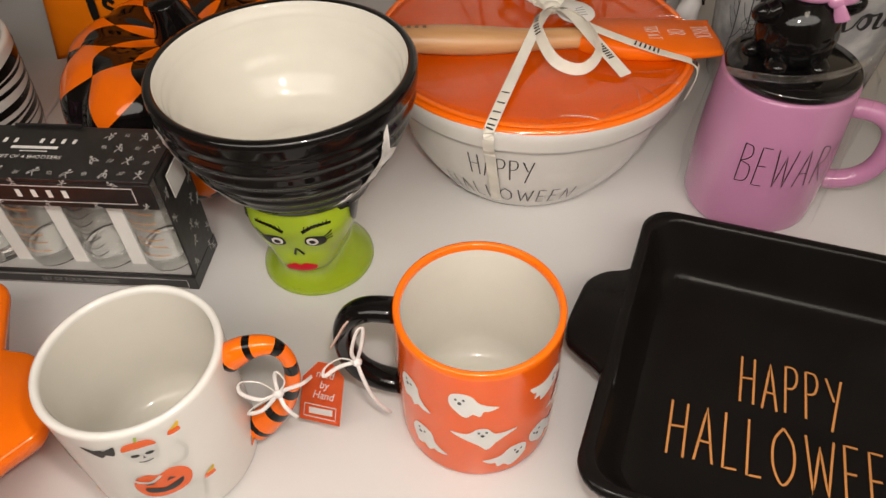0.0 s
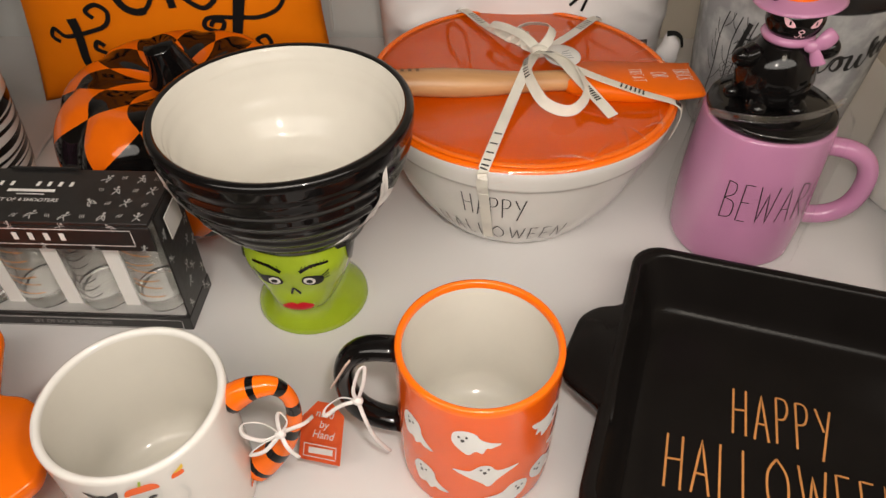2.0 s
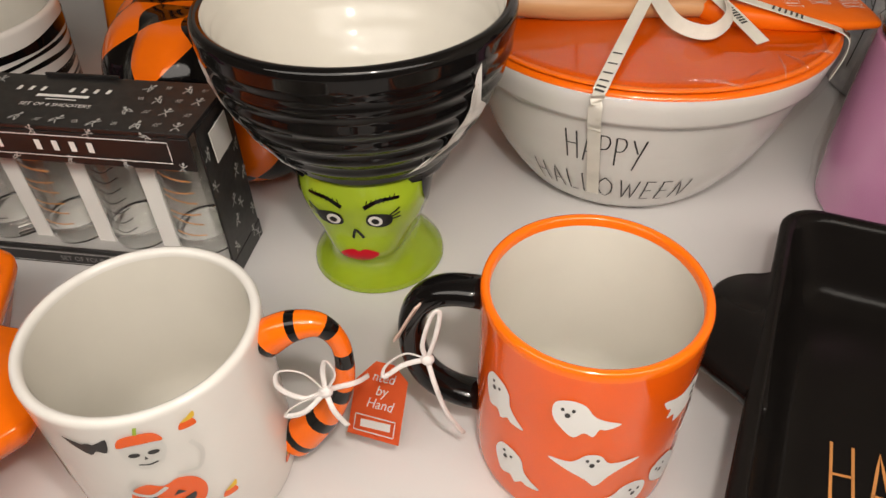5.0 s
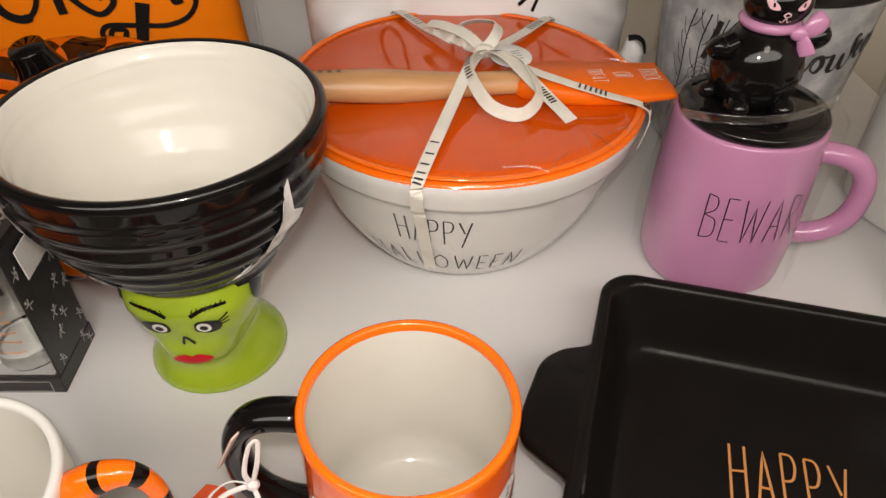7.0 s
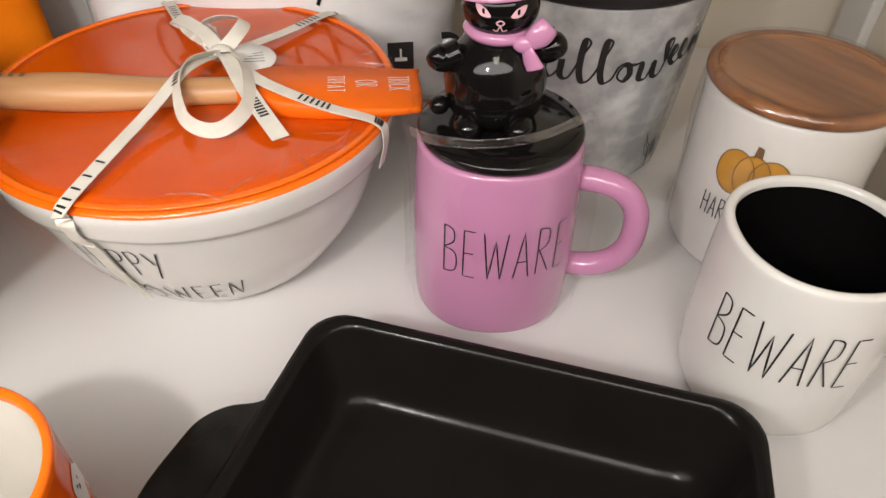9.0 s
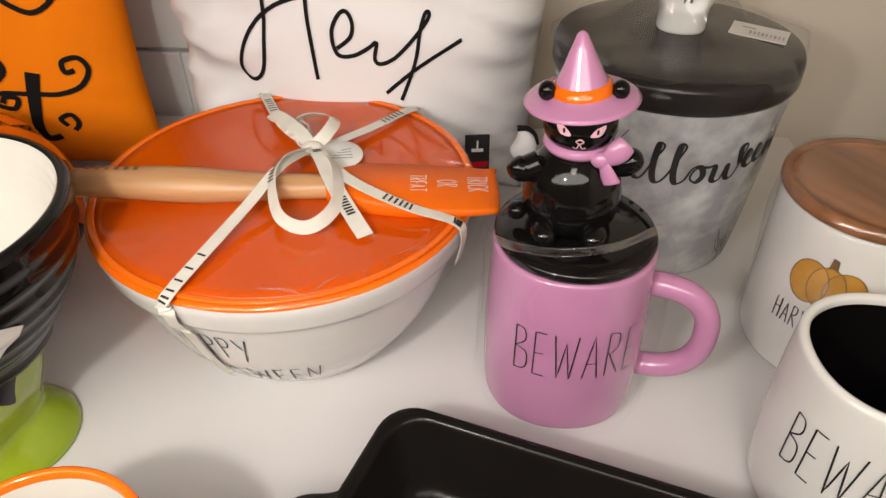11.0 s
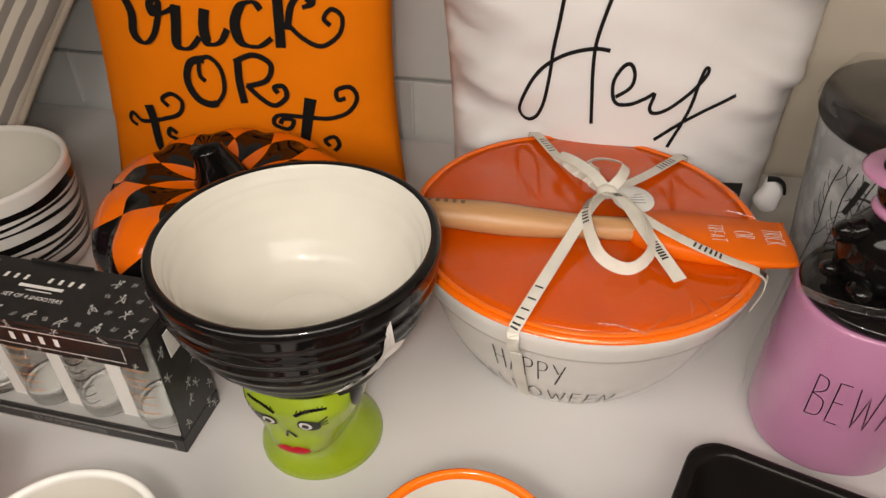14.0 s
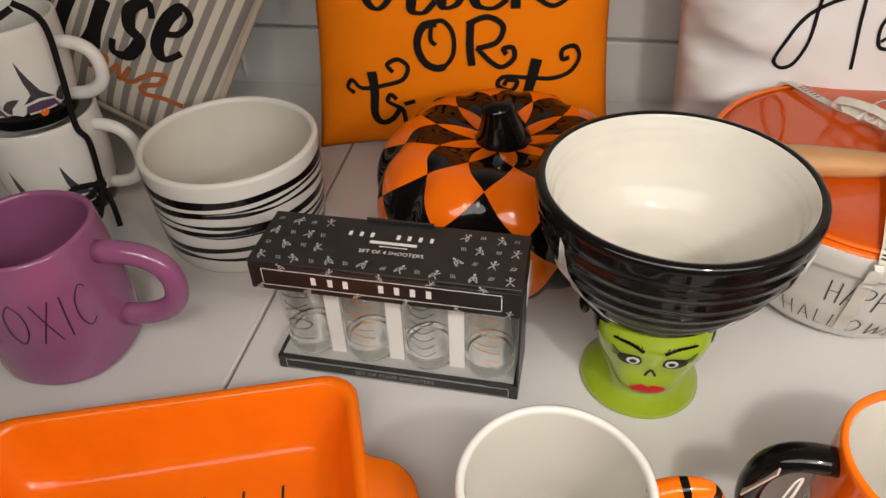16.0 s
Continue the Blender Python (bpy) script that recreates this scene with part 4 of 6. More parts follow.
def ribbon_band(pts, width, face=(0, 0, 1), n=8, twist=None):
    """A flat ribbon along points, its face towards face."""
    q = [Vector(p) for p in spline(pts, n)]
    bm = bmesh.new()
    last = None
    m = len(q)
    for i in range(m):
        t = (q[min(i + 1, m - 1)] - q[max(i - 1, 0)]).normalized()
        f = Vector(face)
        if twist:
            f = Vector(twist(i / (m - 1)))
        s = t.cross(f).normalized() * width / 2
        nn = s.cross(t).normalized() * 0.00025
        ring = [bm.verts.new(q[i] + a) for a in (s + nn, -s + nn, -s - nn, s - nn)]
        if last:
            for k in range(4):
                bm.faces.new((last[k], last[(k + 1) % 4], ring[(k + 1) % 4], ring[k]))
        last = ring
    bmesh.ops.recalc_face_normals(bm, faces=bm.faces[:])
    return bm


def ribbon_marks(pts, width, face, marks, lift=0.0008, n=8):
    """Short dark bars where the ribbon's print stands."""
    q = [Vector(p) for p in spline(pts, n)]
    bm = bmesh.new()
    for at_, count in marks:
        for k in range(count):
            x = (at_ + 0.018 * k) * (len(q) - 2)
            i = int(x)
            p = q[i].lerp(q[i + 1], x - i)
            t = (q[i + 1] - q[i]).normalized()
            s = t.cross(Vector(face)).normalized()
            u = s.cross(t).normalized()
            if u.dot(Vector(face)) < 0:
                u = -u
            h = 0.26 * width
            c = [bm.verts.new(p + t * a + s * b + u * lift) for a, b in ((-0.0007, -h), (0.0007, -h), (0.0007, h), (-0.0007, h))]
            bm.faces.new(c)
    return bm


ribbon = thing("ribbon", pose(0.079, 0.5490, 0) @ Matrix.Diagonal((1.03, 1.03, 0.945, 1)), "cream satin ribbon tied in a bow round the bowl", "ribbon")
KNOT = (0.015, 0.0185, 0.1490)
legs = (
    [(-0.0258, -0.0915, 0.034), (-0.0295, -0.1050, 0.070), (-0.0325, -0.1140, 0.100), (-0.0340, -0.1205, 0.1120), (-0.0345, -0.1235, 0.1285), (-0.0315, -0.1195, 0.1390), (-0.010, -0.052, 0.1480), (0.003, -0.016, 0.1560), (0.012, 0.014, 0.1490)],
    [(0.117, -0.044, 0.105), (0.1205, -0.046, 0.128), (0.1150, -0.045, 0.1390), (0.086, -0.043, 0.1480), (0.048, -0.024, 0.1535), (0.020, 0.014, 0.1490)],
    [(-0.047, 0.113, 0.100), (-0.0495, 0.119, 0.129), (-0.046, 0.113, 0.1395), (-0.020, 0.065, 0.1430), (0.012, 0.022, 0.1480)],
    [(0.075, 0.098, 0.100), (0.078, 0.103, 0.129), (0.073, 0.097, 0.1395), (0.045, 0.058, 0.1425), (0.018, 0.022, 0.1470)])
for k, pts in enumerate(legs):
    tw = (lambda t, p=pts: (p[0][0] * (1 - min(1, t * 2.2)), p[0][1] * (1 - min(1, t * 2.2)), 0.02 + 0.2 * t))
    part("band", ribbon_band(pts, 0.0080, twist=tw), M_RIBBON, ribbon, smooth=False)
    part("print", ribbon_marks(pts, 0.0105, (pts[0][0] * 0.3, pts[0][1] * 0.3 - 0.02, 0.3), ((0.12, 4), (0.36, 4), (0.60, 6)) if k == 0 else ((0.36, 4), (0.60, 6))), M_INK, ribbon, "small dark unreadable print")["kind"] = "stuff"
loops = (
    ([KNOT, (0.003, -0.008, 0.1575), (0.002, -0.032, 0.1560), (0.013, -0.060, 0.149), (0.032, -0.067, 0.147), (0.045, -0.048, 0.152), (0.037, -0.014, 0.158), KNOT], (-0.5, -0.4, 0.7)),
    ([KNOT, (0.004, 0.030, 0.156), (-0.012, 0.046, 0.157), (-0.024, 0.060, 0.152), (-0.016, 0.056, 0.147), (0.0, 0.036, 0.148), KNOT], (-0.3, -0.6, 0.6)),
    ([KNOT, (0.024, 0.028, 0.157), (0.026, 0.042, 0.160), (0.010, 0.051, 0.158), (-0.002, 0.048, 0.154), (0.008, 0.042, 0.150), KNOT], (0.0, -0.7, 0.6)))
for pts, fc in loops:
    mid = sum((Vector(p) for p in pts), Vector()) / len(pts)
    line = spline(pts, 8)
    part("loop", ribbon_band(pts, 0.0092, twist=lambda t: (Vector(line[int(t * (len(line) - 1))]) - mid).normalized() + Vector((0, -0.25, 0.45))), M_RIBBON, ribbon, smooth=False)
tail = [KNOT, (0.026, -0.004, 0.1580), (0.043, -0.036, 0.1525), (0.064, -0.064, 0.1395)]
part("tail", ribbon_band(tail, 0.0105, (0.2, -0.2, 1)), M_RIBBON, ribbon, smooth=False)
part("print", ribbon_marks(tail, 0.0105, (0.2, -0.2, 1), ((0.2, 5), (0.75, 7)), 0.0006), M_INK, ribbon, "small dark unreadable print")["kind"] = "stuff"
part("print", ribbon_marks(loops[0][0], 0.0105, loops[0][1], ((0.14, 5), (0.24, 4)), 0.0009), M_INK, ribbon, "small dark unreadable print")["kind"] = "stuff"
part("knot", blob((0.0075, 0.0065, 0.0055), KNOT, 20, 12), M_RIBBON, ribbon)
disc = lathe([(0, 0), (0.0150, 0), (0.0153, 0.0004), (0.0150, 0.0008), (0, 0.0008)], 40)
dk = part("hang_tag", disc, M_PAPER, ribbon, "round white paper tag", m=pose(0.034, 0.016, 0.1460, 6, 4, 0))
bm = bmesh.new()
for k in range(4):
    stroke(bm, [(-0.006 + 0.002 * k, -0.006 + 0.0032 * k), (0.009 - 0.001 * k, -0.003 + 0.0032 * k)], 0.0009, lambda u, v: Vector((u, v, 0.0012)))
part("print", bm, M_GREYINK, dk, "unreadable grey print")


# ---- baking trays ----
def rounded_rect(w, d, r, n=7):
    pts = []
    for cx, cy, a0 in ((w / 2 - r, d / 2 - r, 0), (-w / 2 + r, d / 2 - r, 90), (-w / 2 + r, -d / 2 + r, 180), (w / 2 - r, -d / 2 + r, 270)):
        for k in range(n):
            a = radians(a0 + 90 * k / (n - 1))
            pts.append((cx + r * math.cos(a), cy + r * math.sin(a)))
    return pts


def loft(rings):
    """Rings of equal length, each a list of (x, y, z)."""
    bm = bmesh.new()
    vs = [[bm.verts.new(p) for p in ring] for ring in rings]
    for a, b in zip(vs[:-1], vs[1:]):
        for j in range(len(a)):
            bm.faces.new((a[j], a[(j + 1) % len(a)], b[(j + 1) % len(a)], b[j]))
    bm.faces.new(vs[0])
    bm.faces.new(vs[-1])
    bmesh.ops.recalc_face_normals(bm, faces=bm.faces[:])
    return bm


def tray(m, label, material, lines, ink, ink_label):
    root = thing("baking_tray", m, label, "baking dish", "square baking dishes")
    W, D, H = 0.248, 0.238, 0.056
    steps = [(-0.034, 0.0, 0.024), (-0.026, 0.001, 0.026), (-0.018, 0.008, 0.026), (-0.004, H - 0.014, 0.022), (-0.0005, H - 0.007, 0.021), (0.0, H - 0.003, 0.021), (-0.001, H - 0.001, 0.021), (-0.004, H, 0.021), (-0.0072, H - 0.001, 0.020), (-0.0090, H - 0.005, 0.020),
             (-0.0185, 0.022, 0.022), (-0.0225, 0.0140, 0.022), (-0.0285, 0.0095, 0.022), (-0.038, 0.008, 0.02), (-0.06, 0.008, 0.02)]
    # the sides spread a little towards the front
    part("dish", loft([[(x * (1.03 - 0.34 * y), y, z) for x, y in rounded_rect(W + 2 * o, D + 2 * o, r)] for o, z, r in steps]), material, root)
    for side in (-1, 1):
        out = spline([(0.0, 0.056), (0.008, 0.047), (0.022, 0.040), (0.032, 0.028), (0.0355, 0.010), (0.0375, -0.010), (0.0355, -0.024), (0.026, -0.032), (0.012, -0.041), (0.0, -0.054)], 5)
        rings = []
        for z, s in ((H - 0.017, 0.90), (H - 0.012, 0.97), (H - 0.007, 1.0), (H - 0.003, 0.985), (H - 0.001, 0.94)):
            rings.append([(side * (W / 2 - 0.006 + p[0] * s + 0.002), p[1] * s + 0.004, z) for p in out])
        part("handle", loft(rings), material, root)
    bm = bmesh.new()
    for text, x, y, high, st in lines:
        if text:
            fit_text(bm, text, x, st, y, high, 0.0015, lambda u, v: Vector((u, v, 0.0086)), gap=0.16, wobble=0.03)
    if not lines[0][0]:
        for k in range(6):
            stroke(bm, [(-0.062 + 0.0258 * k, 0.030), (-0.062 + 0.0258 * k, 0.068)], 0.0018, lambda u, v: Vector((u, v, 0.0086)))
    part("lettering", bm, ink, root, ink_label)
    return root


tray(pose(0.2505, 0.276, 0, 0, 0, -16.4), "satin black ceramic baking tray lettered HAPPY HALLOWEEN", M_MATTE,
     [("HAPPY", -0.037, -0.003, 0.038, 0.027), ("HALLOWEEN", -0.079, -0.0556, 0.0406, 0.068)], M_COPPER, "copper-coloured letters HAPPY HALLOWEEN")
tray(pose(-0.371, 0.190, 0, 0, 0, 18.7), "glossy orange ceramic baking tray with black lettering", M_TRAYO, [("", 0, 0, 0, 1)], M_INK, "black lettering, only its tops seen")


# ---- box of four shot glasses ----
shooters = thing("glass_set_box", pose(-0.2760, 0.405, 0, 0, 0, -1.6), "black printed box with four lettered shot glasses", "gift box")
BW, BD, BH = 0.19, 0.050, 0.119
part("base_tray", box(BW, BD, 0.014, 0.0008), M_CARD, shooters, smooth=False)
part("top_panel", box(BW, BD + 0.008, 0.003, 0.0006, (0, -0.004, BH - 0.003)), M_CARD, shooters, smooth=False)
part("front_flap", box(BW, 0.0016, 0.0215, 0.0004, (0, -BD / 2 - 0.0075, BH - 0.025)), M_CARD, shooters, smooth=False)
part("side_flap", box(0.0016, BD - 0.004, 0.0215, 0.0004, (-BW / 2 + 0.001, 0, BH - 0.025)), M_CARD, shooters, smooth=False)
part("side_panel", box(0.0016, BD - 0.004, BH - 0.0175, 0.0004, (BW / 2 - 0.001, 0, 0.0142)), M_CARD, shooters, smooth=False)
part("back_panel", box(BW - 0.004, 0.0016, BH - 0.0175, 0.0004, (0, BD / 2 - 0.001, 0.0142)), M_CARD, shooters, smooth=False)
part("floor_card", box(BW - 0.008, BD - 0.008, 0.0008, 0, (0, -0.001, 0.0142)), mat("grey_card", (0.40, 0.39, 0.375), 0.6), shooters, "grey card floor", smooth=False)
part("hang_tab", box(0.050, 0.0016, 0.0022, 0.0004, (0.0, BD / 2 - 0.001, BH + 0.0002)), M_CARD, shooters, smooth=False)
part("lining", box(BW - 0.004, 0.0012, BH - 0.018, 0, (0, BD / 2 - 0.0045, 0.014)), mat("dull_card", (0.40, 0.39, 0.37), 0.7), shooters, "dull grey card back", smooth=False)
for x in (-0.047, 0.0, 0.047):
    part("divider", box(0.0115, 0.001, 0.084, 0, (x, -BD / 2 + 0.012, 0.013)), M_PAPER, shooters, "white card divider", smooth=False)
sheet = bmesh.new()
sheet.faces.new([sheet.verts.new(p) for p in ((-0.092, -0.0242, 0.013), (0.092, -0.0242, 0.013), (0.092, -0.0242, 0.096), (-0.092, -0.0242, 0.096))])
part("window", sheet, M_FILM, shooters, "clear plastic window", smooth=False).visible_shadow = False
SHOT = [(0.0200, 0.0265), (0.0206, 0.09), (0.0207, 0.098), (0.0200, 0.0988), (0.0193, 0.098), (0.0190, 0.09), (0.0184, 0.034)]
FOOT = [(0, 0.0152), (0.0165, 0.0150), (0.0188, 0.0160), (0.0196, 0.019), (0.0199, 0.0262), (0.0188, 0.0300), (0.0175, 0.0285), (0.0150, 0.0268), (0.008, 0.0262), (0, 0.0260)]
for k, (x, ink, word) in enumerate(((-0.0705, M_INK, "TOXIC"), (-0.0235, M_COPPER, "DRINK"), (0.0235, M_INK, "POTION"), (0.0705, M_COPPER, "DRINK"))):
    g = thing("shot_glass", pose(-0.2760, 0.405, 0, 0, 0, -1.6) @ pose(x, -0.0025, 0.0005), "tall clear shot glass with upright lettering", "shot glass", "boxed shot glasses")
    part("glass", lathe(SHOT, 40), M_GLASS, g).visible_shadow = False
    part("foot", lathe(FOOT, 40), M_THICK, g, "thick clear glass foot").visible_shadow = False
    bm = bmesh.new()
    sfx = lambda u, v: round_wall(lambda z: float(np.interp(z, (0.024, 0.09), (0.0199, 0.0206))), 0.0004, -90)(-v, u)
    if word == "TOXIC":
        write(bm, word, 0.030, -0.009, 0.020, 0.0008, sfx, stretch=1.35, gap=0.2)
    for j in range(0 if word == "TOXIC" else 7):
        if ink is M_INK:
            stroke(bm, [(0.036 + 0.008 * j, -0.009), (0.032 + 0.008 * j, 0.0), (0.036 + 0.008 * j, 0.009)], 0.0008, sfx, 0, 4)
        else:
            stroke(bm, [(0.034 + 0.0085 * j, -0.010), (0.036 + 0.0085 * j + 0.004 * (j % 2), 0.010)], 0.0009, sfx, 0)
    part("lettering", bm, ink, g, "thin sideways lettering")
rnd = random.Random(5)
bm = bmesh.new()


def tiny_skeleton(bm, x, y, s, sf, idx=0):
    ang = rnd.uniform(-0.7, 0.7)
    c, q = math.cos(ang), math.sin(ang)
    R2 = lambda a, b: (x + s * (a * c - b * q), y + s * (a * q + b * c))
    patch(bm, [R2(0.35 * math.cos(k), 1.2 + 0.4 * math.sin(k)) for k in range(6)], sf, idx, 1, 0)
    for pts in ([(0, 0.8), (0, -0.2)], [(-0.9, 0.9 * rnd.choice((-1, 1))), (-0.5, 0.4), (0.5, 0.5), (0.9, 1.1 * rnd.choice((-1, 1)))], [(-0.7, -1.3), (-0.5, -0.7), (0, -0.2), (0.5, -0.7), (0.9, -1.1)], [(-0.3, 0.2), (0.3, 0.2)]):
        stroke(bm, [R2(*p) for p in pts], s * 0.22, sf, idx)


top_f = lambda u, v: Vector((u, v - 0.004, BH + 0.0005))
front_f = lambda u, v: Vector((u, -BD / 2 - 0.0089, v))
side_f = lambda u, v: Vector((BW / 2 + 0.0004, u, v))
base_f = lambda u, v: Vector((u, -BD / 2 - 0.0004, v))
def hatch(bm, x, y, sf):
    """A small scribble of three bars."""
    lean = rnd.uniform(-0.5, 0.5)
    for k in (-1, 0, 1):
        stroke(bm, [(x + 0.0013 * k - 0.0016 * lean, y - 0.0018), (x + 0.0013 * k + 0.0016 * lean, y + 0.0018)], 0.0004, sf)


for i in range(60):
    col, row = i % 15, i // 15
    x, y = -0.087 + 0.0124 * col + rnd.uniform(-0.0012, 0.0012), -0.0225 + 0.0138 * row + rnd.uniform(-0.0012, 0.0012)
    if abs(x) < 0.040 and y > -0.018:
        continue
    (tiny_skeleton(bm, x, y, 0.0032, top_f) if (col + row) % 2 == 0 else hatch(bm, x, y, top_f))
for k in range(11):
    tiny_skeleton(bm, -0.088 + 0.0175 * k, BH - (0.003 if k % 2 else 0.0225), 0.0026, front_f)
for k in range(14):
    tiny_skeleton(bm, rnd.uniform(-0.020, 0.020), 0.006 + 0.0075 * k, 0.0032, side_f)
for k in range(14):
    stroke(bm, [(rnd.uniform(-0.09, 0.09), 0.002 + 0.010 * (k % 2)), (rnd.uniform(-0.09, 0.09), 0.002 + 0.010 * (k % 2))], 0.0005, base_f)
part("pattern", bm, M_SKELINK, shooters, "small scattered grey skeletons")["kind"] = "stuff"
bm = bmesh.new()
stroke(bm, [(-0.085, BH - 0.0055), (0.082, BH - 0.0055), (0.082, BH - 0.0195), (-0.085, BH - 0.0195), (-0.085, BH - 0.0055)], 0.0006, lambda u, v: front_f(u, v) + Vector((0, -0.0003, 0)))
stroke(bm, [(-0.088, 0.0115), (0.088, 0.0115), (0.088, 0.0025), (-0.088, 0.0025), (-0.088, 0.0115)], 0.0004, lambda u, v: base_f(u, v) + Vector((0, -0.0003, 0)))
# brand lines as plain bars
for row, y0, h, xs in ((front_f, BH - 0.0160, 0.0068, (-0.048, -0.036, -0.025, 0.0, 0.011, 0.022, 0.033)), (top_f, 0.0085, 0.0050, (-0.032, -0.024, -0.016, 0.003, 0.011, 0.019, 0.027))):
    for x in xs:
        stroke(bm, [(x, y0), (x, y0 + h)], 0.0036 if row is front_f else 0.0026, row)
stroke(bm, [(-0.016, 0.0035), (0.018, 0.0035)], 0.0030, top_f)
stroke(bm, [(-0.008, -0.0005), (0.012, -0.0005)], 0.0010, top_f)
part("print", bm, M_WHITEINK, shooters, "white frame and bars of print")
part("print", font_text("SET OF 4 SHOOTERS", 0.0050, lambda u, v: top_f(u + 0.002, v - 0.0085)), M_WHITEINK, shooters, "small white letters", smooth=False)
part("print", font_text("SET OF FOUR SHOOTERS", 0.0056, lambda u, v: base_f(u, v + 0.005) + Vector((0, -0.0003, 0))), M_GREYINK, shooters, "small grey letters", smooth=False)
part("price_label", box(0.0008, 0.024, 0.022, 0.0003, (0, 0, 0)), M_STICKER, shooters, "white price label", smooth=False, m=pose(BW / 2 + 0.0018, 0.000, 0.087, 4, 0, 0))


# ---- harlequin pumpkin ----
pumpkin = thing("pumpkin", pose(-0.215, 0.556, 0, 0, 0, -3.6), "glossy orange and black harlequin ceramic pumpkin", "pumpkin")
COLS, ROWS_ = 10, 7


def pumpkin_ring(th):
    return 0.113 * math.cos(th) ** 0.55, 0.068 + 0.068 * math.copysign(abs(math.sin(th)) ** 0.9, math.sin(th))


# even steps along the outline from foot to stem
ARC = [(radians(-82), 0.0)]
for k in range(1, 241):
    th = radians(-82 + 169 * k / 240)
    (r0, z0), (r1, z1) = pumpkin_ring(ARC[-1][0]), pumpkin_ring(th)
    ARC.append((th, ARC[-1][1] + math.hypot(r1 - r0, z1 - z0)))


def pumpkin_skin(u, v):
    """u: turns, v: 0 at the foot to 1 at the stem."""
    want = v * ARC[-1][1]
    k = min(239, max(0, sum(1 for _, d in ARC if d < want) - 1))
    th = ARC[k][0] + (ARC[k + 1][0] - ARC[k][0]) * (want - ARC[k][1]) / (ARC[k + 1][1] - ARC[k][1])
    r, z = pumpkin_ring(th)
    a = 2 * math.pi * u
    rib = 1 - 0.075 * abs(math.sin(a * COLS / 2)) ** 5
    r *= rib
    return Vector((r * math.cos(a), r * math.sin(a), z - 0.016 * max(0, (th - radians(53)) / radians(34)) ** 2))


bm = bmesh.new()
for i in range(-1, ROWS_ + 1):
    for j in range(COLS):
        cu_, cv = (j + 0.5 * (i % 2)) / COLS, (i + 1) / ROWS_
        N = 12
        grid = {}
        for a in range(N + 1):
            for b in range(N + 1):
                s, t = a / N, b / N
                u = cu_ + (s - t) * 0.5 / COLS
                v = cv + (s + t - 1) / ROWS_
                grid[a, b] = (u, v)
        keys = {}
        for a in range(N):
            for b in range(N):
                quad = []
                for da, db in ((0, 0), (1, 0), (1, 1), (0, 1)):
                    k = (a + da, b + db)
                    if k not in keys:
                        u, v = grid[k]
                        keys[k] = bm.verts.new(pumpkin_skin(u, min(1, max(0, v))))
                    quad.append(keys[k])
                vs = [grid[a + da, b + db][1] for da, db in ((0, 0), (1, 0), (1, 1), (0, 1))]
                if max(vs) <= 0.0 or min(vs) >= 1.0:
                    continue
                f = bm.faces.new(quad)
                f.material_index = (i + 1) % 2
bmesh.ops.delete(bm, geom=[v for v in bm.verts if not v.link_faces], context="VERTS")
bmesh.ops.remove_doubles(bm, verts=bm.verts[:], dist=0.00005)
bmesh.ops.recalc_face_normals(bm, faces=bm.faces[:])
part("shell", bm, [M_BLACK, M_RIM], pumpkin, "ribbed shell with diamond checks")
stem = sweep(spline([(0, 0, 0.108), (0, -0.001, 0.122), (-0.002, -0.004, 0.140), (-0.004, -0.008, 0.156)], 6), lambda t: 0.0215 * (1 - t) ** 1.6 + 0.0125, 12)
part("stem", stem, M_BLACK, pumpkin, "glossy black stem")

# ---- striped bowl ----
stripe_bowl = thing("striped_bowl", pose(-0.468, 0.5575, 0), "white ceramic bowl with uneven black brushed stripes", "bowl")
out_b = rising([(0.070, 0.0), (0.0745, 0.002), (0.0768, 0.010), (0.0790, 0.035), (0.0805, 0.065), (0.0818, 0.085), (0.0820, 0.100)], 6)
plain_cup(stripe_bowl, out_b, 0.0065, 0.007, M_WHITE, M_CREAM)
wall_b = lerp_profile(out_b)
for z, w, tilt_, ph in ((0.085, 0.0050, 0.0020, 0.3), (0.079, 0.0030, 0.0035, 2.0), (0.074, 0.0018, 0.0030, 1.0), (0.066, 0.0034, 0.0035, 3.0), (0.058, 0.0020, 0.003, 5.0), (0.050, 0.0036, 0.0022, 1.5), (0.045, 0.0016, 0.0030, 4.0), (0.034, 0.0032, 0.0025, 0.5), (0.027, 0.0018, 0.0030, 2.5), (0.019, 0.0036, 0.0015, 3.5)):
    bm = bmesh.new()
    last = None
    for k in range(121):
        a = 2 * math.pi * k / 120
        zc = z + tilt_ * math.sin(a + ph) + 0.0006 * math.sin(5 * a + ph * 3)
        hw = w * 1.35 * (0.5 + 0.18 * math.sin(2 * a + ph * 2) + 0.1 * math.sin(7 * a + ph))
        pair = []
        for v in (zc - hw, zc + hw):
            r = wall_b(v) + 0.0004
            pair.append(bm.verts.new((r * math.cos(a), r * math.sin(a), v)))
        if last:
            bm.faces.new((last[0], pair[0], pair[1], last[1]))
        last = pair
    part("stripe", bm, M_BLACK, stripe_bowl)

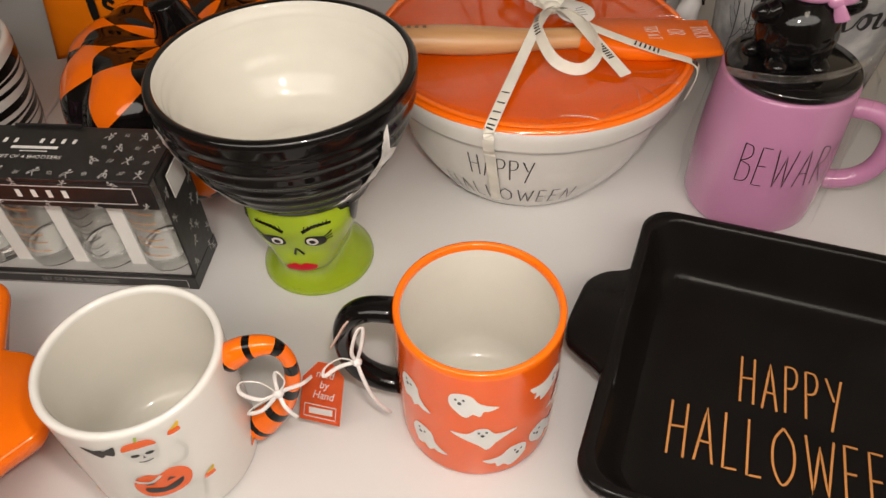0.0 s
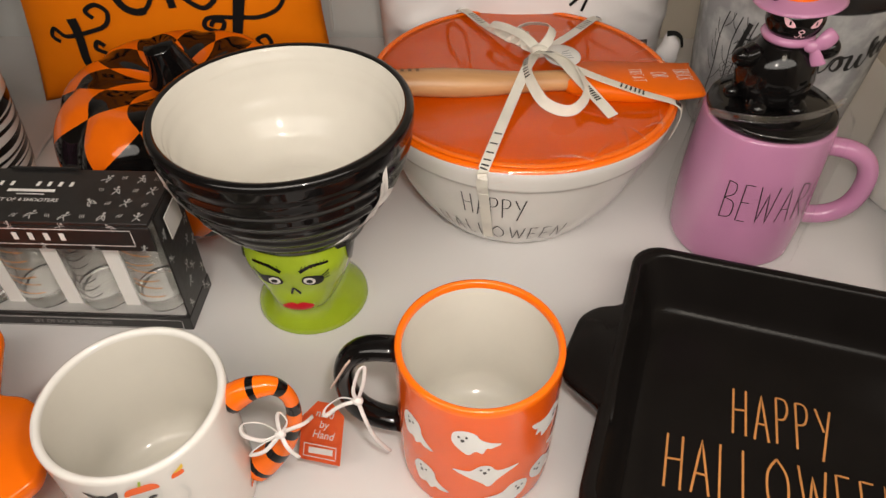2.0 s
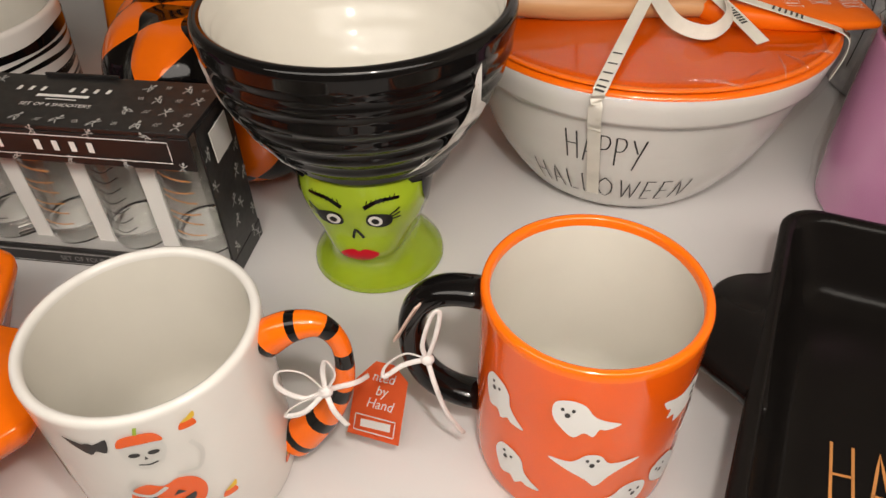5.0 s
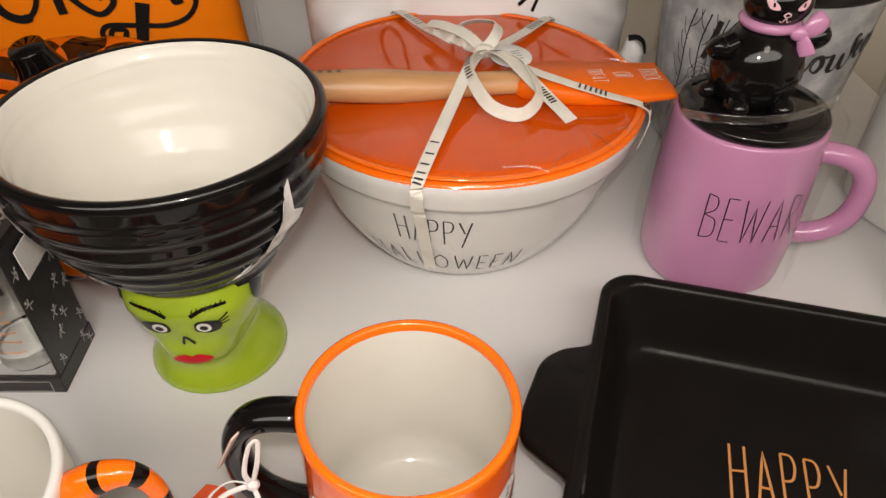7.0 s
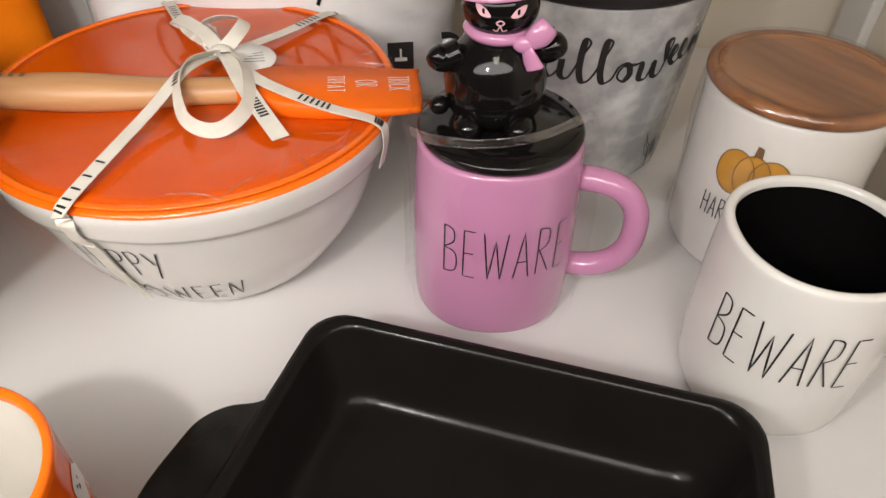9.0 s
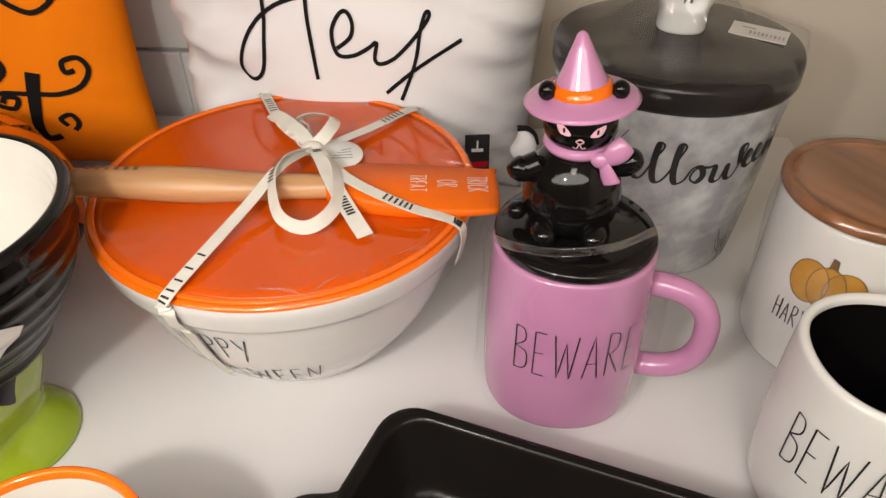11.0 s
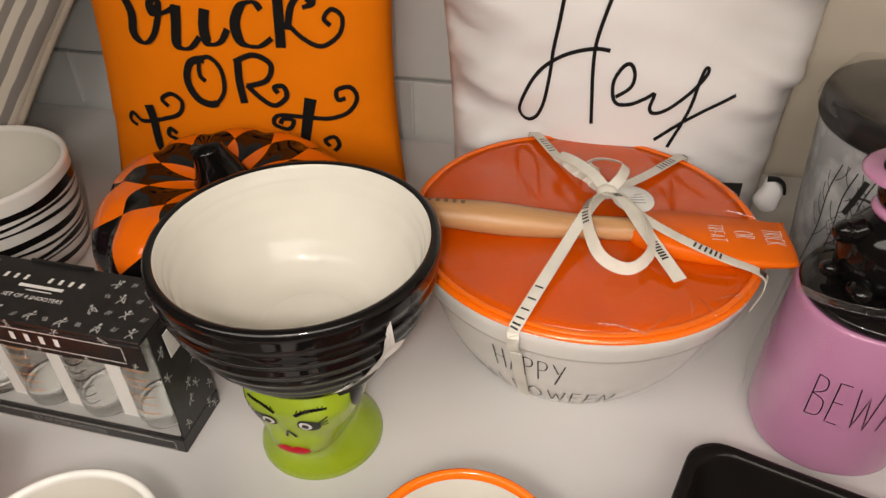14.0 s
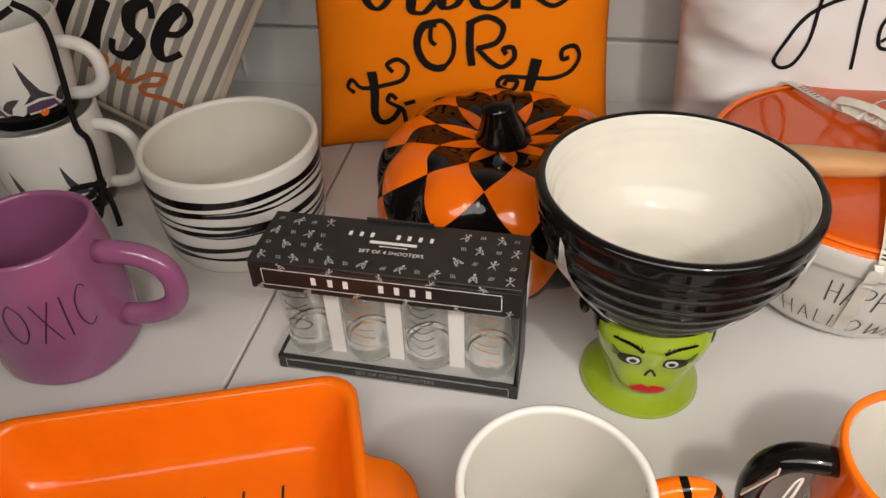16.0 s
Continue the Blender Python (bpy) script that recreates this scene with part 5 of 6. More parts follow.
# ---- jars ----
harvest = thing("harvest_jar", pose(0.4725, 0.5557, 0), "white ceramic canister lettered HARVEST with a pumpkin print", "canister")
out_h = rising([(0.052, 0.0), (0.056, 0.003), (0.058, 0.012), (0.0585, 0.06), (0.0585, 0.1265)], 5)
plain_cup(harvest, out_h, 0.005, 0.006, M_WHITE, M_WHITE, power=2.15)
wl = lambda v: 0.0600
sf, sg = round_wall(wl, 0.0004, -128), round_wall(wl, 0.0008, -128)
for cx, w, idx in ((-0.011, 0.013, 0), (0.011, 0.013, 0), (0.0, 0.012, 0)):
    bm = bmesh.new()
    h2 = round_wall(wl, 0.0004 + (0.0004 if cx == 0 else 0), -128)
    patch(bm, [(cx + w * math.cos(k * 0.524) * 0.95, 0.087 + 0.0165 * math.sin(k * 0.524)) for k in range(12)], h2, 0, 3, 2)
    stroke(bm, [(cx + w * 0.95 * math.cos(k * 0.2618), 0.087 + 0.0165 * math.sin(k * 0.2618)) for k in range(25)], 0.0007, round_wall(wl, 0.0010, -128), 1)
    part("pumpkin_print", bm, [M_GOLD, M_BROWN], harvest, "stitched mustard pumpkin")
bm = bmesh.new()
patch(bm, [(-0.003, 0.101), (0.003, 0.101), (0.002, 0.110), (-0.002, 0.111)], sg, 0, 2, 0)
part("stem_print", bm, M_BROWN, harvest)
bm = bmesh.new()
write(bm, "HARVEST", -0.026, 0.046, 0.017, 0.0009, sf, stretch=0.78, gap=0.14)
part("lettering", bm, M_INK, harvest, "thin black letters HARVEST")
wlid = thing("wooden_lid", pose(0.4725, 0.5557, 0.130), "round acacia wood lid on the white canister", "lid")
part("disc", lathe([(0, -0.004), (0.052, -0.004), (0.0525, 0.0), (0.060, 0.0), (0.0616, 0.0016), (0.0620, 0.0050), (0.0606, 0.0080), (0.0560, 0.0086), (0.0552, 0.0078)], 80), M_LIDWOOD, wlid)
part("inlay", lathe([(0.0550, 0.0070), (0.0550, 0.0078), (0.0535, 0.0072), (0.0525, 0.0060), (0.0480, 0.0066), (0, 0.0068)], 80), M_LIDWOOD, wlid, "recessed round of striped acacia", m=pose(0, 0, 0, 0, 0, 35))
film = lathe([(0.0605, 0.004), (0.0625, 0.05), (0.0620, 0.10), (0.0640, 0.135), (0.0605, 0.1402), (0.045, 0.1398), (0.02, 0.1400), (0, 0.1402)], 48)
for v in film.verts:
    v.co.x += 0.0025 * math.sin(v.co.z * 70 + 4 * math.atan2(v.co.y, v.co.x))
part("wrap", film, M_FILMJ, harvest, "clear plastic wrap").visible_shadow = False

hjar = thing("halloween_jar", pose(0.356, 0.690, 0), "grey printed ceramic cookie jar lettered Halloween", "jar")
out_j = rising([(0.070, 0.0), (0.075, 0.003), (0.078, 0.012), (0.084, 0.07), (0.0905, 0.156)], 5)
plain_cup(hjar, out_j, 0.005, 0.006, M_JAR, M_WHITE)
wall_j = lerp_profile(out_j)
sf = round_wall(wall_j, 0.0005, -62)
brush = lambda t, d: 0.0016 + 0.0032 * max(0, -d[1] * 0.7 + 0.3)
bm = bmesh.new()
# Halloween in joined handwriting
for pts in ([(-0.085, 0.128), (-0.088, 0.110), (-0.092, 0.092)], [(-0.066, 0.130), (-0.070, 0.112), (-0.074, 0.092), (-0.068, 0.092)], [(-0.090, 0.110), (-0.080, 0.113), (-0.068, 0.112)],
            [(-0.048, 0.108), (-0.056, 0.110), (-0.060, 0.100), (-0.055, 0.093), (-0.049, 0.100), (-0.047, 0.109), (-0.047, 0.096), (-0.041, 0.095), (-0.034, 0.112), (-0.029, 0.124), (-0.033, 0.125), (-0.034, 0.104), (-0.031, 0.093), (-0.025, 0.096),
             (-0.018, 0.113), (-0.014, 0.125), (-0.018, 0.125), (-0.019, 0.104), (-0.016, 0.093), (-0.010, 0.096), (-0.006, 0.106), (0.000, 0.108), (0.003, 0.100), (-0.001, 0.094), (-0.006, 0.098), (-0.003, 0.106), (0.006, 0.107),
             (0.011, 0.107), (0.011, 0.095), (0.017, 0.095), (0.021, 0.108), (0.022, 0.096), (0.028, 0.096), (0.033, 0.112), (0.035, 0.122), (0.030, 0.120), (0.032, 0.106)],
            [(0.036, 0.104), (0.042, 0.112), (0.039, 0.116), (0.036, 0.106), (0.041, 0.101), (0.047, 0.106), (0.052, 0.114), (0.049, 0.118), (0.046, 0.108), (0.051, 0.103), (0.057, 0.110), (0.060, 0.117), (0.060, 0.104), (0.066, 0.117), (0.070, 0.108), (0.073, 0.106)]):
    stroke(bm, pts, brush, lambda u, v: round_wall(wall_j, 0.0007, -81)(u, v + 0.009), 0, 6)
part("lettering", bm, M_INK, hjar, "black brush script Halloween")
bm = bmesh.new()
rnd = random.Random(8)
for cx in (-0.110, -0.098, 0.020, 0.032, -0.125, -0.14):
    base, top = (0.0, 0.035) if cx > 0 else (0.03, 0.14)
    p = [(cx, base), (cx + 0.002, base + (top - base) * 0.4), (cx - 0.002, base + (top - base) * 0.75), (cx + 0.001, top)]
    stroke(bm, p, 0.0012, sf, 0, 4)
    for k in range(6):
        z = base + (top - base) * (0.3 + 0.11 * k)
        s = rnd.choice((-1, 1))
        stroke(bm, [(cx, z), (cx + s * 0.006, z + 0.007), (cx + s * rnd.uniform(0.007, 0.013), z + 0.018)], 0.0007, sf, 0, 3)
part("tree_print", bm, M_INK, hjar, "thin black bare trees")["kind"] = "stuff"
bm = bmesh.new()
for k in range(9):
    a = radians(200 + 17 * k)
    stroke(bm, [(0.062, 0.146), (0.062 + 0.036 * math.cos(a), 0.146 + 0.036 * math.sin(a))], 0.0006, sf, 0)
for rr in (0.010, 0.018, 0.026, 0.033):
    stroke(bm, [(0.062 + rr * (1 - 0.12 * (k % 2)) * math.cos(radians(200 + 8.5 * k)), 0.146 + rr * (1 - 0.12 * (k % 2)) * math.sin(radians(200 + 8.5 * k))) for k in range(17)], 0.0006, sf, 0)
for k in range(7):
    a = radians(-90 + 60 * k)
    stroke(bm, [(-0.118, 0.085), (-0.118 + 0.014 * math.cos(a), 0.085 + 0.014 * math.sin(a))], 0.0005, sf, 1)
for rr in (0.005, 0.009, 0.013):
    stroke(bm, [(-0.118 + rr * math.cos(radians(60 * k)), 0.085 + rr * math.sin(radians(60 * k))) for k in range(7)], 0.0005, sf, 1)
part("cobweb_print", bm, [M_PALE, M_INK], hjar, "fine cobwebs")["kind"] = "stuff"
jlid = thing("jar_lid", pose(0.356, 0.690, 0.158), "charcoal ceramic lid with a white skull knob, wrapped", "lid")
part("disc", lathe([(0, 0), (0.086, 0), (0.0925, 0.001), (0.0938, 0.004), (0.0935, 0.017), (0.0915, 0.0215), (0.084, 0.0230), (0.06, 0.0250), (0.032, 0.0275), (0.022, 0.029), (0, 0.029)], 88), M_LID, jlid)


def skull():
    """Stacked oval sections: jaw, cheeks, brow and the round crown."""
    rows = [(0.0255, 0.0165, -0.0165, 0.014), (0.028, 0.0182, -0.0190, 0.015), (0.033, 0.0180, -0.0200, 0.015), (0.039, 0.0178, -0.0210, 0.016), (0.045, 0.0188, -0.0222, 0.018), (0.050, 0.0212, -0.0218, 0.022),
            (0.055, 0.0222, -0.0222, 0.025), (0.061, 0.0224, -0.0230, 0.027), (0.068, 0.0236, -0.0250, 0.028), (0.076, 0.0240, -0.0250, 0.028), (0.082, 0.0224, -0.0222, 0.025), (0.0875, 0.0182, -0.0170, 0.020), (0.0905, 0.0118, -0.0105, 0.013), (0.0918, 0.005, -0.0045, 0.006)]
    rows = [tuple(q) for q in spline(rows, 4)]
    rings = []
    for z, w, f, b in rows:
        ring = []
        for k in range(48):
            a = 2 * math.pi * k / 48
            c, q = math.cos(a), math.sin(a)
            e = (abs(c) ** 2.3 + abs(q) ** 2.3) ** (-1 / 2.3)
            ring.append((w * c * e, (b if q > 0 else -f) * q * e, z))
        rings.append(ring)
    bm = loft(rings)
    for s_ in (-1, 1):
        bm = merge(bm, tint(blob((0.0066, 0.0034, 0.0056), (s_ * 0.0108, -0.0208, 0.0605), 20, 14, lambda c, s_=s_: Vector((c.x, c.y + s_ * 0.9 * c.x * 0.8, c.z - s_ * c.x * 0.15))), 1), tint(blob((0.0012, 0.0022, 0.0019), (s_ * 0.0021, -0.0218, 0.0530), 10, 8), 1))
    return bm


part("knob", skull(), [M_SKULL, M_BLACK], jlid, "white skull-shaped knob", m=pose(0.001, 0.003, 0.002, 0, 0, -8))
part("price_sticker", box(0.042, 0.025, 0.0006, 0.0002), M_STICKER, jlid, "white price sticker", smooth=False, m=pose(0.060, 0.000, 0.0262, 2, 3, -24))
bm = bmesh.new()
for k in range(9):
    stroke(bm, [(0.052 + 0.003 * k, 0.0), (0.052 + 0.003 * k, -0.006)], 0.0012 if k % 3 else 0.0018, lambda u, v: (pose(0.060, 0.000, 0.0262, 2, 3, -24) @ Vector((u - 0.058, v - 0.001, 0.0009))))
stroke(bm, [(0.045, 0.004), (0.055, 0.004)], 0.002, lambda u, v: (pose(0.060, 0.000, 0.0262, 2, 3, -24) @ Vector((u - 0.058, v, 0.0009))))
part("print", bm, M_GREYINK, jlid, "bars of unreadable print")
film = lathe([(0.001, 0.0965), (0.014, 0.095), (0.025, 0.085), (0.0300, 0.066), (0.034, 0.050), (0.046, 0.036), (0.062, 0.0290), (0.080, 0.0265), (0.0925, 0.0240), (0.0955, 0.0140)], 64)
for v in film.verts:
    a = math.atan2(v.co.y, v.co.x)
    k = 1 + 0.06 * math.sin(6 * a + v.co.z * 60) + 0.03 * math.sin(13 * a)
    v.co.x, v.co.y = v.co.x * k + 0.003, v.co.y * k + 0.006
part("wrap", film, M_FILMJ, jlid, "loose clear plastic wrap").visible_shadow = False

# ---- stacked white mugs tied with black ribbon ----
for k, (z, r, h, deg) in enumerate(((0.006, 0.056, 0.104, 6), (0.108, 0.050, 0.094, 4))):
    wm = thing("witch_mug", pose(-0.669, 0.568, z, 0, 0, 0), "white ceramic mug with a witch print, tied in a stack", "mug", "stacked witch mugs")
    o = rising([(r * 0.72, 0.0), (r * 0.78, 0.002), (r * 0.86, 0.012), (r * 0.97, h * 0.5), (r, h)], 5)
    plain_cup(wm, o, 0.0045, 0.006, M_WHITE, M_WHITE)
    part("handle", sweep([Matrix.Rotation(radians(deg), 3, "Z") @ Vector(q) for q in handle_path(r * 0.97, h * (0.88 if k == 0 else 0.78), r + 0.034, h * 0.55, r * 0.9, h * 0.24)], 0.0062, 14, 1.0), M_WHITE, wm)
    wr = lerp_profile(o)
    sf, sg = round_wall(wr, 0.0004, -42), round_wall(wr, 0.0008, -42)
    for cx in (-0.042, 0.004):
        bm = bmesh.new()
        patch(bm, [(cx - 0.014, 0.030), (cx, 0.033), (cx + 0.014, 0.030), (cx + 0.003, 0.040), (cx - 0.006, 0.062), (cx - 0.009, 0.070), (cx - 0.008, 0.050), (cx - 0.006, 0.038)], sf, 0, 3, 2, centre=(cx - 0.003, 0.038))
        patch(bm, [(cx - 0.012, 0.028), (cx + 0.012, 0.028), (cx + 0.016, 0.010), (cx, 0.006), (cx - 0.014, 0.010)], sf, 1, 3, 2)
        patch(bm, [(cx + 0.004 * math.cos(j), 0.018 + 0.004 * math.sin(j)) for j in range(6)], sg, 2, 1, 0)
        patch(bm, [(cx + 0.014, 0.028), (cx + 0.020, 0.036), (cx + 0.030, 0.036), (cx + 0.022, 0.028), (cx + 0.020, 0.022)], sf, 0, 2, 2)
        stroke(bm, [(cx - 0.012, 0.020), (cx + 0.012, 0.021)], 0.002, sg, 3)
        part("witch_print", bm, [M_WITCH, mat("dull_purple_ink", (0.10, 0.05, 0.11), 0.4), M_RIM, M_PALE], wm, "grey and purple witch hat figure")
    bm = bmesh.new()
    last = None
    for j in range(97):
        a = 2 * math.pi * j / 96
        top = h * 0.20 + 0.003 * abs(math.sin(9 * a))
        pair = [bm.verts.new(((wr(v) + 0.0006) * math.cos(a), (wr(v) + 0.0006) * math.sin(a), v)) for v in (0.003, 0.005, top * 0.6, top)]
        if last:
            for q in range(3):
                bm.faces.new((last[q], pair[q], pair[q + 1], last[q + 1]))
        last = pair
    part("dark_band", bm, M_BLACK, wm, "black scalloped band at the foot")
ws = thing("saucer", pose(-0.676, 0.568, 0), "white saucer under the stacked mugs", "saucer")
part("plate", lathe([(0, 0.0), (0.034, 0.0), (0.036, 0.002), (0.044, 0.0045), (0.0455, 0.006), (0.043, 0.0062), (0.034, 0.0042), (0, 0.004)], 64), M_WHITE, ws)
tie = thing("black_ribbon", pose(-0.676, 0.568, 0), "thin black ribbon tied down the stack of mugs", "ribbon")
part("band", ribbon_band([(0.052, -0.024, 0.226), (0.066, -0.014, 0.206), (0.066, -0.016, 0.160), (0.063, -0.020, 0.110), (0.067, -0.016, 0.090), (0.064, -0.018, 0.044)], 0.0056, (0.7, -0.7, 0.1)), M_BLACKRIB, tie)
part("band", ribbon_band([(-0.046, -0.026, 0.190), (-0.01, -0.056, 0.200), (0.030, -0.049, 0.210), (0.052, -0.026, 0.222)], 0.0056, (0.2, -0.9, 0.3)), M_BLACKRIB, tie)
part("tail", ribbon_band([(0.064, -0.019, 0.044), (0.074, -0.026, 0.026), (0.080, -0.034, 0.004)], 0.0055, (0.3, -0.8, 0.5)), M_BLACKRIB, tie)
part("tail", ribbon_band([(0.064, -0.019, 0.044), (0.068, -0.040, 0.022), (0.056, -0.052, 0.004)], 0.0055, (0.3, -0.8, 0.5)), M_BLACKRIB, tie)
part("loop", ribbon_band([(0.064, -0.019, 0.044), (0.050, -0.040, 0.050), (0.040, -0.048, 0.036), (0.052, -0.036, 0.034), (0.064, -0.019, 0.043)], 0.0055, (0.3, -0.8, 0.5)), M_BLACKRIB, tie)
part("knot", blob((0.006, 0.006, 0.005), (0.064, -0.020, 0.044), 14, 10), M_BLACKRIB, tie)


# ---- pillows ----
def pillow(name, m, w, h, thick, material, label, wrinkles=0.0, cord=None, pinch=0.06, seed=1, taper=0.0):
    """An upright stuffed square standing on its lower edge; its front looks to -y. Returns the thing and the map of its front."""
    root = thing(name, m, label, "pillow", "pillows against the wall")

    def shell(u, v, side):
        x, y = 2 * u - 1, 2 * v - 1
        px = x * w / 2 * (1 - pinch * (1 - y * y) * abs(x) ** 2) * (1 - taper * (1 - v))
        pz = y * h / 2 * (1 - pinch * (1 - x * x) * abs(y) ** 2)
        puff = (max(0, 1 - abs(x) ** 2.6) * max(0, 1 - abs(y) ** 2.6)) ** 0.62
        d = thick / 2 * puff
        if wrinkles:
            n1 = noise.noise(Vector((x * 1.3 + seed, y * 4.2 + x * 0.8, seed)))
            edge = abs(x) ** 3 + 0.25
            n2 = noise.noise(Vector((x * 2.2, y * 9 + abs(x) * 3, seed + 4)))
            n3 = noise.noise(Vector((x * 1.6 - y * 1.5, y * 13 + x * 4, seed + 9)))
            d += wrinkles * (n1 + (1.1 * n2 + 0.5 * n3) * abs(x) ** 1.5) * edge * puff ** 0.5
        return Vector((px, side * d, pz + h / 2))
    bm = bmesh.new()
    N = 56
    for side in (-1, 1):
        g = [[bm.verts.new(shell(i / N, j / N, side)) for j in range(N + 1)] for i in range(N + 1)]
        for i in range(N):
            for j in range(N):
                q = (g[i][j], g[i + 1][j], g[i + 1][j + 1], g[i][j + 1])
                bm.faces.new(q if side < 0 else q[::-1])
    bmesh.ops.remove_doubles(bm, verts=bm.verts[:], dist=0.0002)
    part("cushion", bm, material, root)
    if cord:
        edge = [shell(k / 40, 0, -1) for k in range(41)] + [shell(1, k / 40, -1) for k in range(1, 41)] + [shell(1 - k / 40, 1, -1) for k in range(1, 41)] + [shell(0, 1 - k / 40, -1) for k in range(1, 41)]
        part("piping", sweep(edge, cord[1], 8, cap=False), cord[0], root)

    def front(x, z, lift=0.0012):
        """Metres from the middle of the lower edge."""
        u, v = 0.5 + x / w, z / h
        p = shell(min(1, max(0, u)), min(1, max(0, v)), -1)
        return p + Vector((0, -lift, 0))
    return root, front


# orange pillow: brush lettering with curls
opil, fr = pillow("orange_pillow", pose(-0.278, 0.736, 0.0, -9, 0, 8), 0.332, 0.345, 0.112, M_OPILLOW, "orange canvas pillow lettered trick OR treat in black", 0.004, None, 0.075)
bm = bmesh.new()
fat = lambda t, d: 0.0038 + 0.0070 * max(0.0, min(1.0, abs(d[1]) * 1.25 - 0.3)) * (0.5 + 0.5 * (d[1] < 0.2))
bold = lambda t, d: 0.0100
LET = (
    # trick
    ([(-0.128, 0.262), (-0.116, 0.236), (-0.117, 0.215), (-0.106, 0.206), (-0.094, 0.214), (-0.086, 0.232), (-0.084, 0.246), (-0.092, 0.244), (-0.090, 0.234), (-0.078, 0.236), (-0.066, 0.242)], fat),
    ([(-0.066, 0.243), (-0.068, 0.226), (-0.070, 0.206), (-0.058, 0.203), (-0.046, 0.214)], fat), ([(-0.038, 0.240), (-0.041, 0.222), (-0.038, 0.208), (-0.026, 0.210), (-0.018, 0.222)], fat),
    ([(-0.030, 0.258), (-0.027, 0.255)], lambda t, d: 0.011), ([(0.016, 0.240), (0.010, 0.247), (-0.002, 0.244), (-0.010, 0.228), (-0.006, 0.210), (0.010, 0.206), (0.024, 0.214)], fat),
    ([(0.034, 0.330), (0.034, 0.290), (0.033, 0.250), (0.032, 0.205)], bold), ([(0.040, 0.222), (0.046, 0.245), (0.060, 0.256), (0.064, 0.246), (0.056, 0.242)], fat),
    ([(0.040, 0.228), (0.054, 0.214), (0.072, 0.206), (0.090, 0.216), (0.094, 0.232), (0.084, 0.240), (0.076, 0.232), (0.082, 0.225)], lambda t, d: 0.0046),
    ([(-0.138, 0.248), (-0.150, 0.252), (-0.149, 0.266), (-0.130, 0.272), (-0.100, 0.280), (-0.080, 0.292)], lambda t, d: 0.0046),
    # OR
    ([(-0.046, 0.182), (-0.060, 0.178), (-0.066, 0.160), (-0.058, 0.141), (-0.042, 0.136), (-0.030, 0.150), (-0.030, 0.172), (-0.040, 0.184), (-0.050, 0.180), (-0.052, 0.166), (-0.047, 0.160)], lambda t, d: 0.0078 if t < 0.42 else 0.0045),
    ([(-0.012, 0.182), (-0.013, 0.160), (-0.011, 0.138)], lambda t, d: 0.0078), ([(-0.016, 0.180), (0.004, 0.187), (0.020, 0.178), (0.014, 0.162), (-0.006, 0.156)], lambda t, d: 0.0055),
    ([(-0.006, 0.157), (0.008, 0.142), (0.020, 0.136), (0.032, 0.145), (0.030, 0.156), (0.021, 0.155), (0.024, 0.149)], lambda t, d: 0.0052),
    # treat
    ([(-0.104, 0.138), (-0.102, 0.116), (-0.104, 0.086), (-0.096, 0.074), (-0.084, 0.080), (-0.074, 0.096)], lambda t, d: 0.0115 - 0.006 * t),
    ([(-0.126, 0.112), (-0.134, 0.118), (-0.128, 0.127), (-0.119, 0.119), (-0.108, 0.119), (-0.090, 0.123), (-0.070, 0.130), (-0.064, 0.144), (-0.074, 0.152), (-0.086, 0.146), (-0.080, 0.138)], lambda t, d: 0.0048),
    ([(-0.078, 0.106), (-0.084, 0.112), (-0.088, 0.104), (-0.080, 0.098), (-0.072, 0.092), (-0.070, 0.072)], lambda t, d: 0.0052), ([(-0.070, 0.100), (-0.058, 0.104)], lambda t, d: 0.0052),
    ([(-0.048, 0.090), (-0.036, 0.094), (-0.036, 0.106), (-0.050, 0.102), (-0.052, 0.082), (-0.038, 0.074)], lambda t, d: 0.0052),
    ([(0.000, 0.104), (-0.016, 0.104), (-0.020, 0.086), (-0.008, 0.076), (0.002, 0.092), (0.003, 0.104), (0.004, 0.078)], lambda t, d: 0.0052),
    ([(0.056, 0.150), (0.050, 0.124), (0.044, 0.094), (0.048, 0.080), (0.060, 0.082)], lambda t, d: 0.0125 - 0.006 * t),
    ([(0.022, 0.122), (0.026, 0.128), (0.036, 0.126), (0.030, 0.116), (0.016, 0.122), (0.022, 0.132), (0.050, 0.130), (0.074, 0.128), (0.094, 0.134), (0.104, 0.148), (0.098, 0.160), (0.084, 0.158), (0.084, 0.148), (0.092, 0.149)], lambda t, d: 0.0048),
    ([(0.070, 0.094), (0.066, 0.102), (0.076, 0.106), (0.080, 0.096), (0.074, 0.088)], lambda t, d: 0.0048))
for k, (pts, wd) in enumerate(LET):
    drop = 0.040 if k < 9 else (0.029 if k < 13 else 0.036)
    stroke(bm, [(x + (0.009 if k in (13, 14, 15, 16) else 0.022), z - drop) for x, z in pts], wd, lambda x, z: fr(x, z, 0.0024), 0, 7)
part("lettering", bm, M_CLOTHINK, opil, "black brush letters trick OR treat")

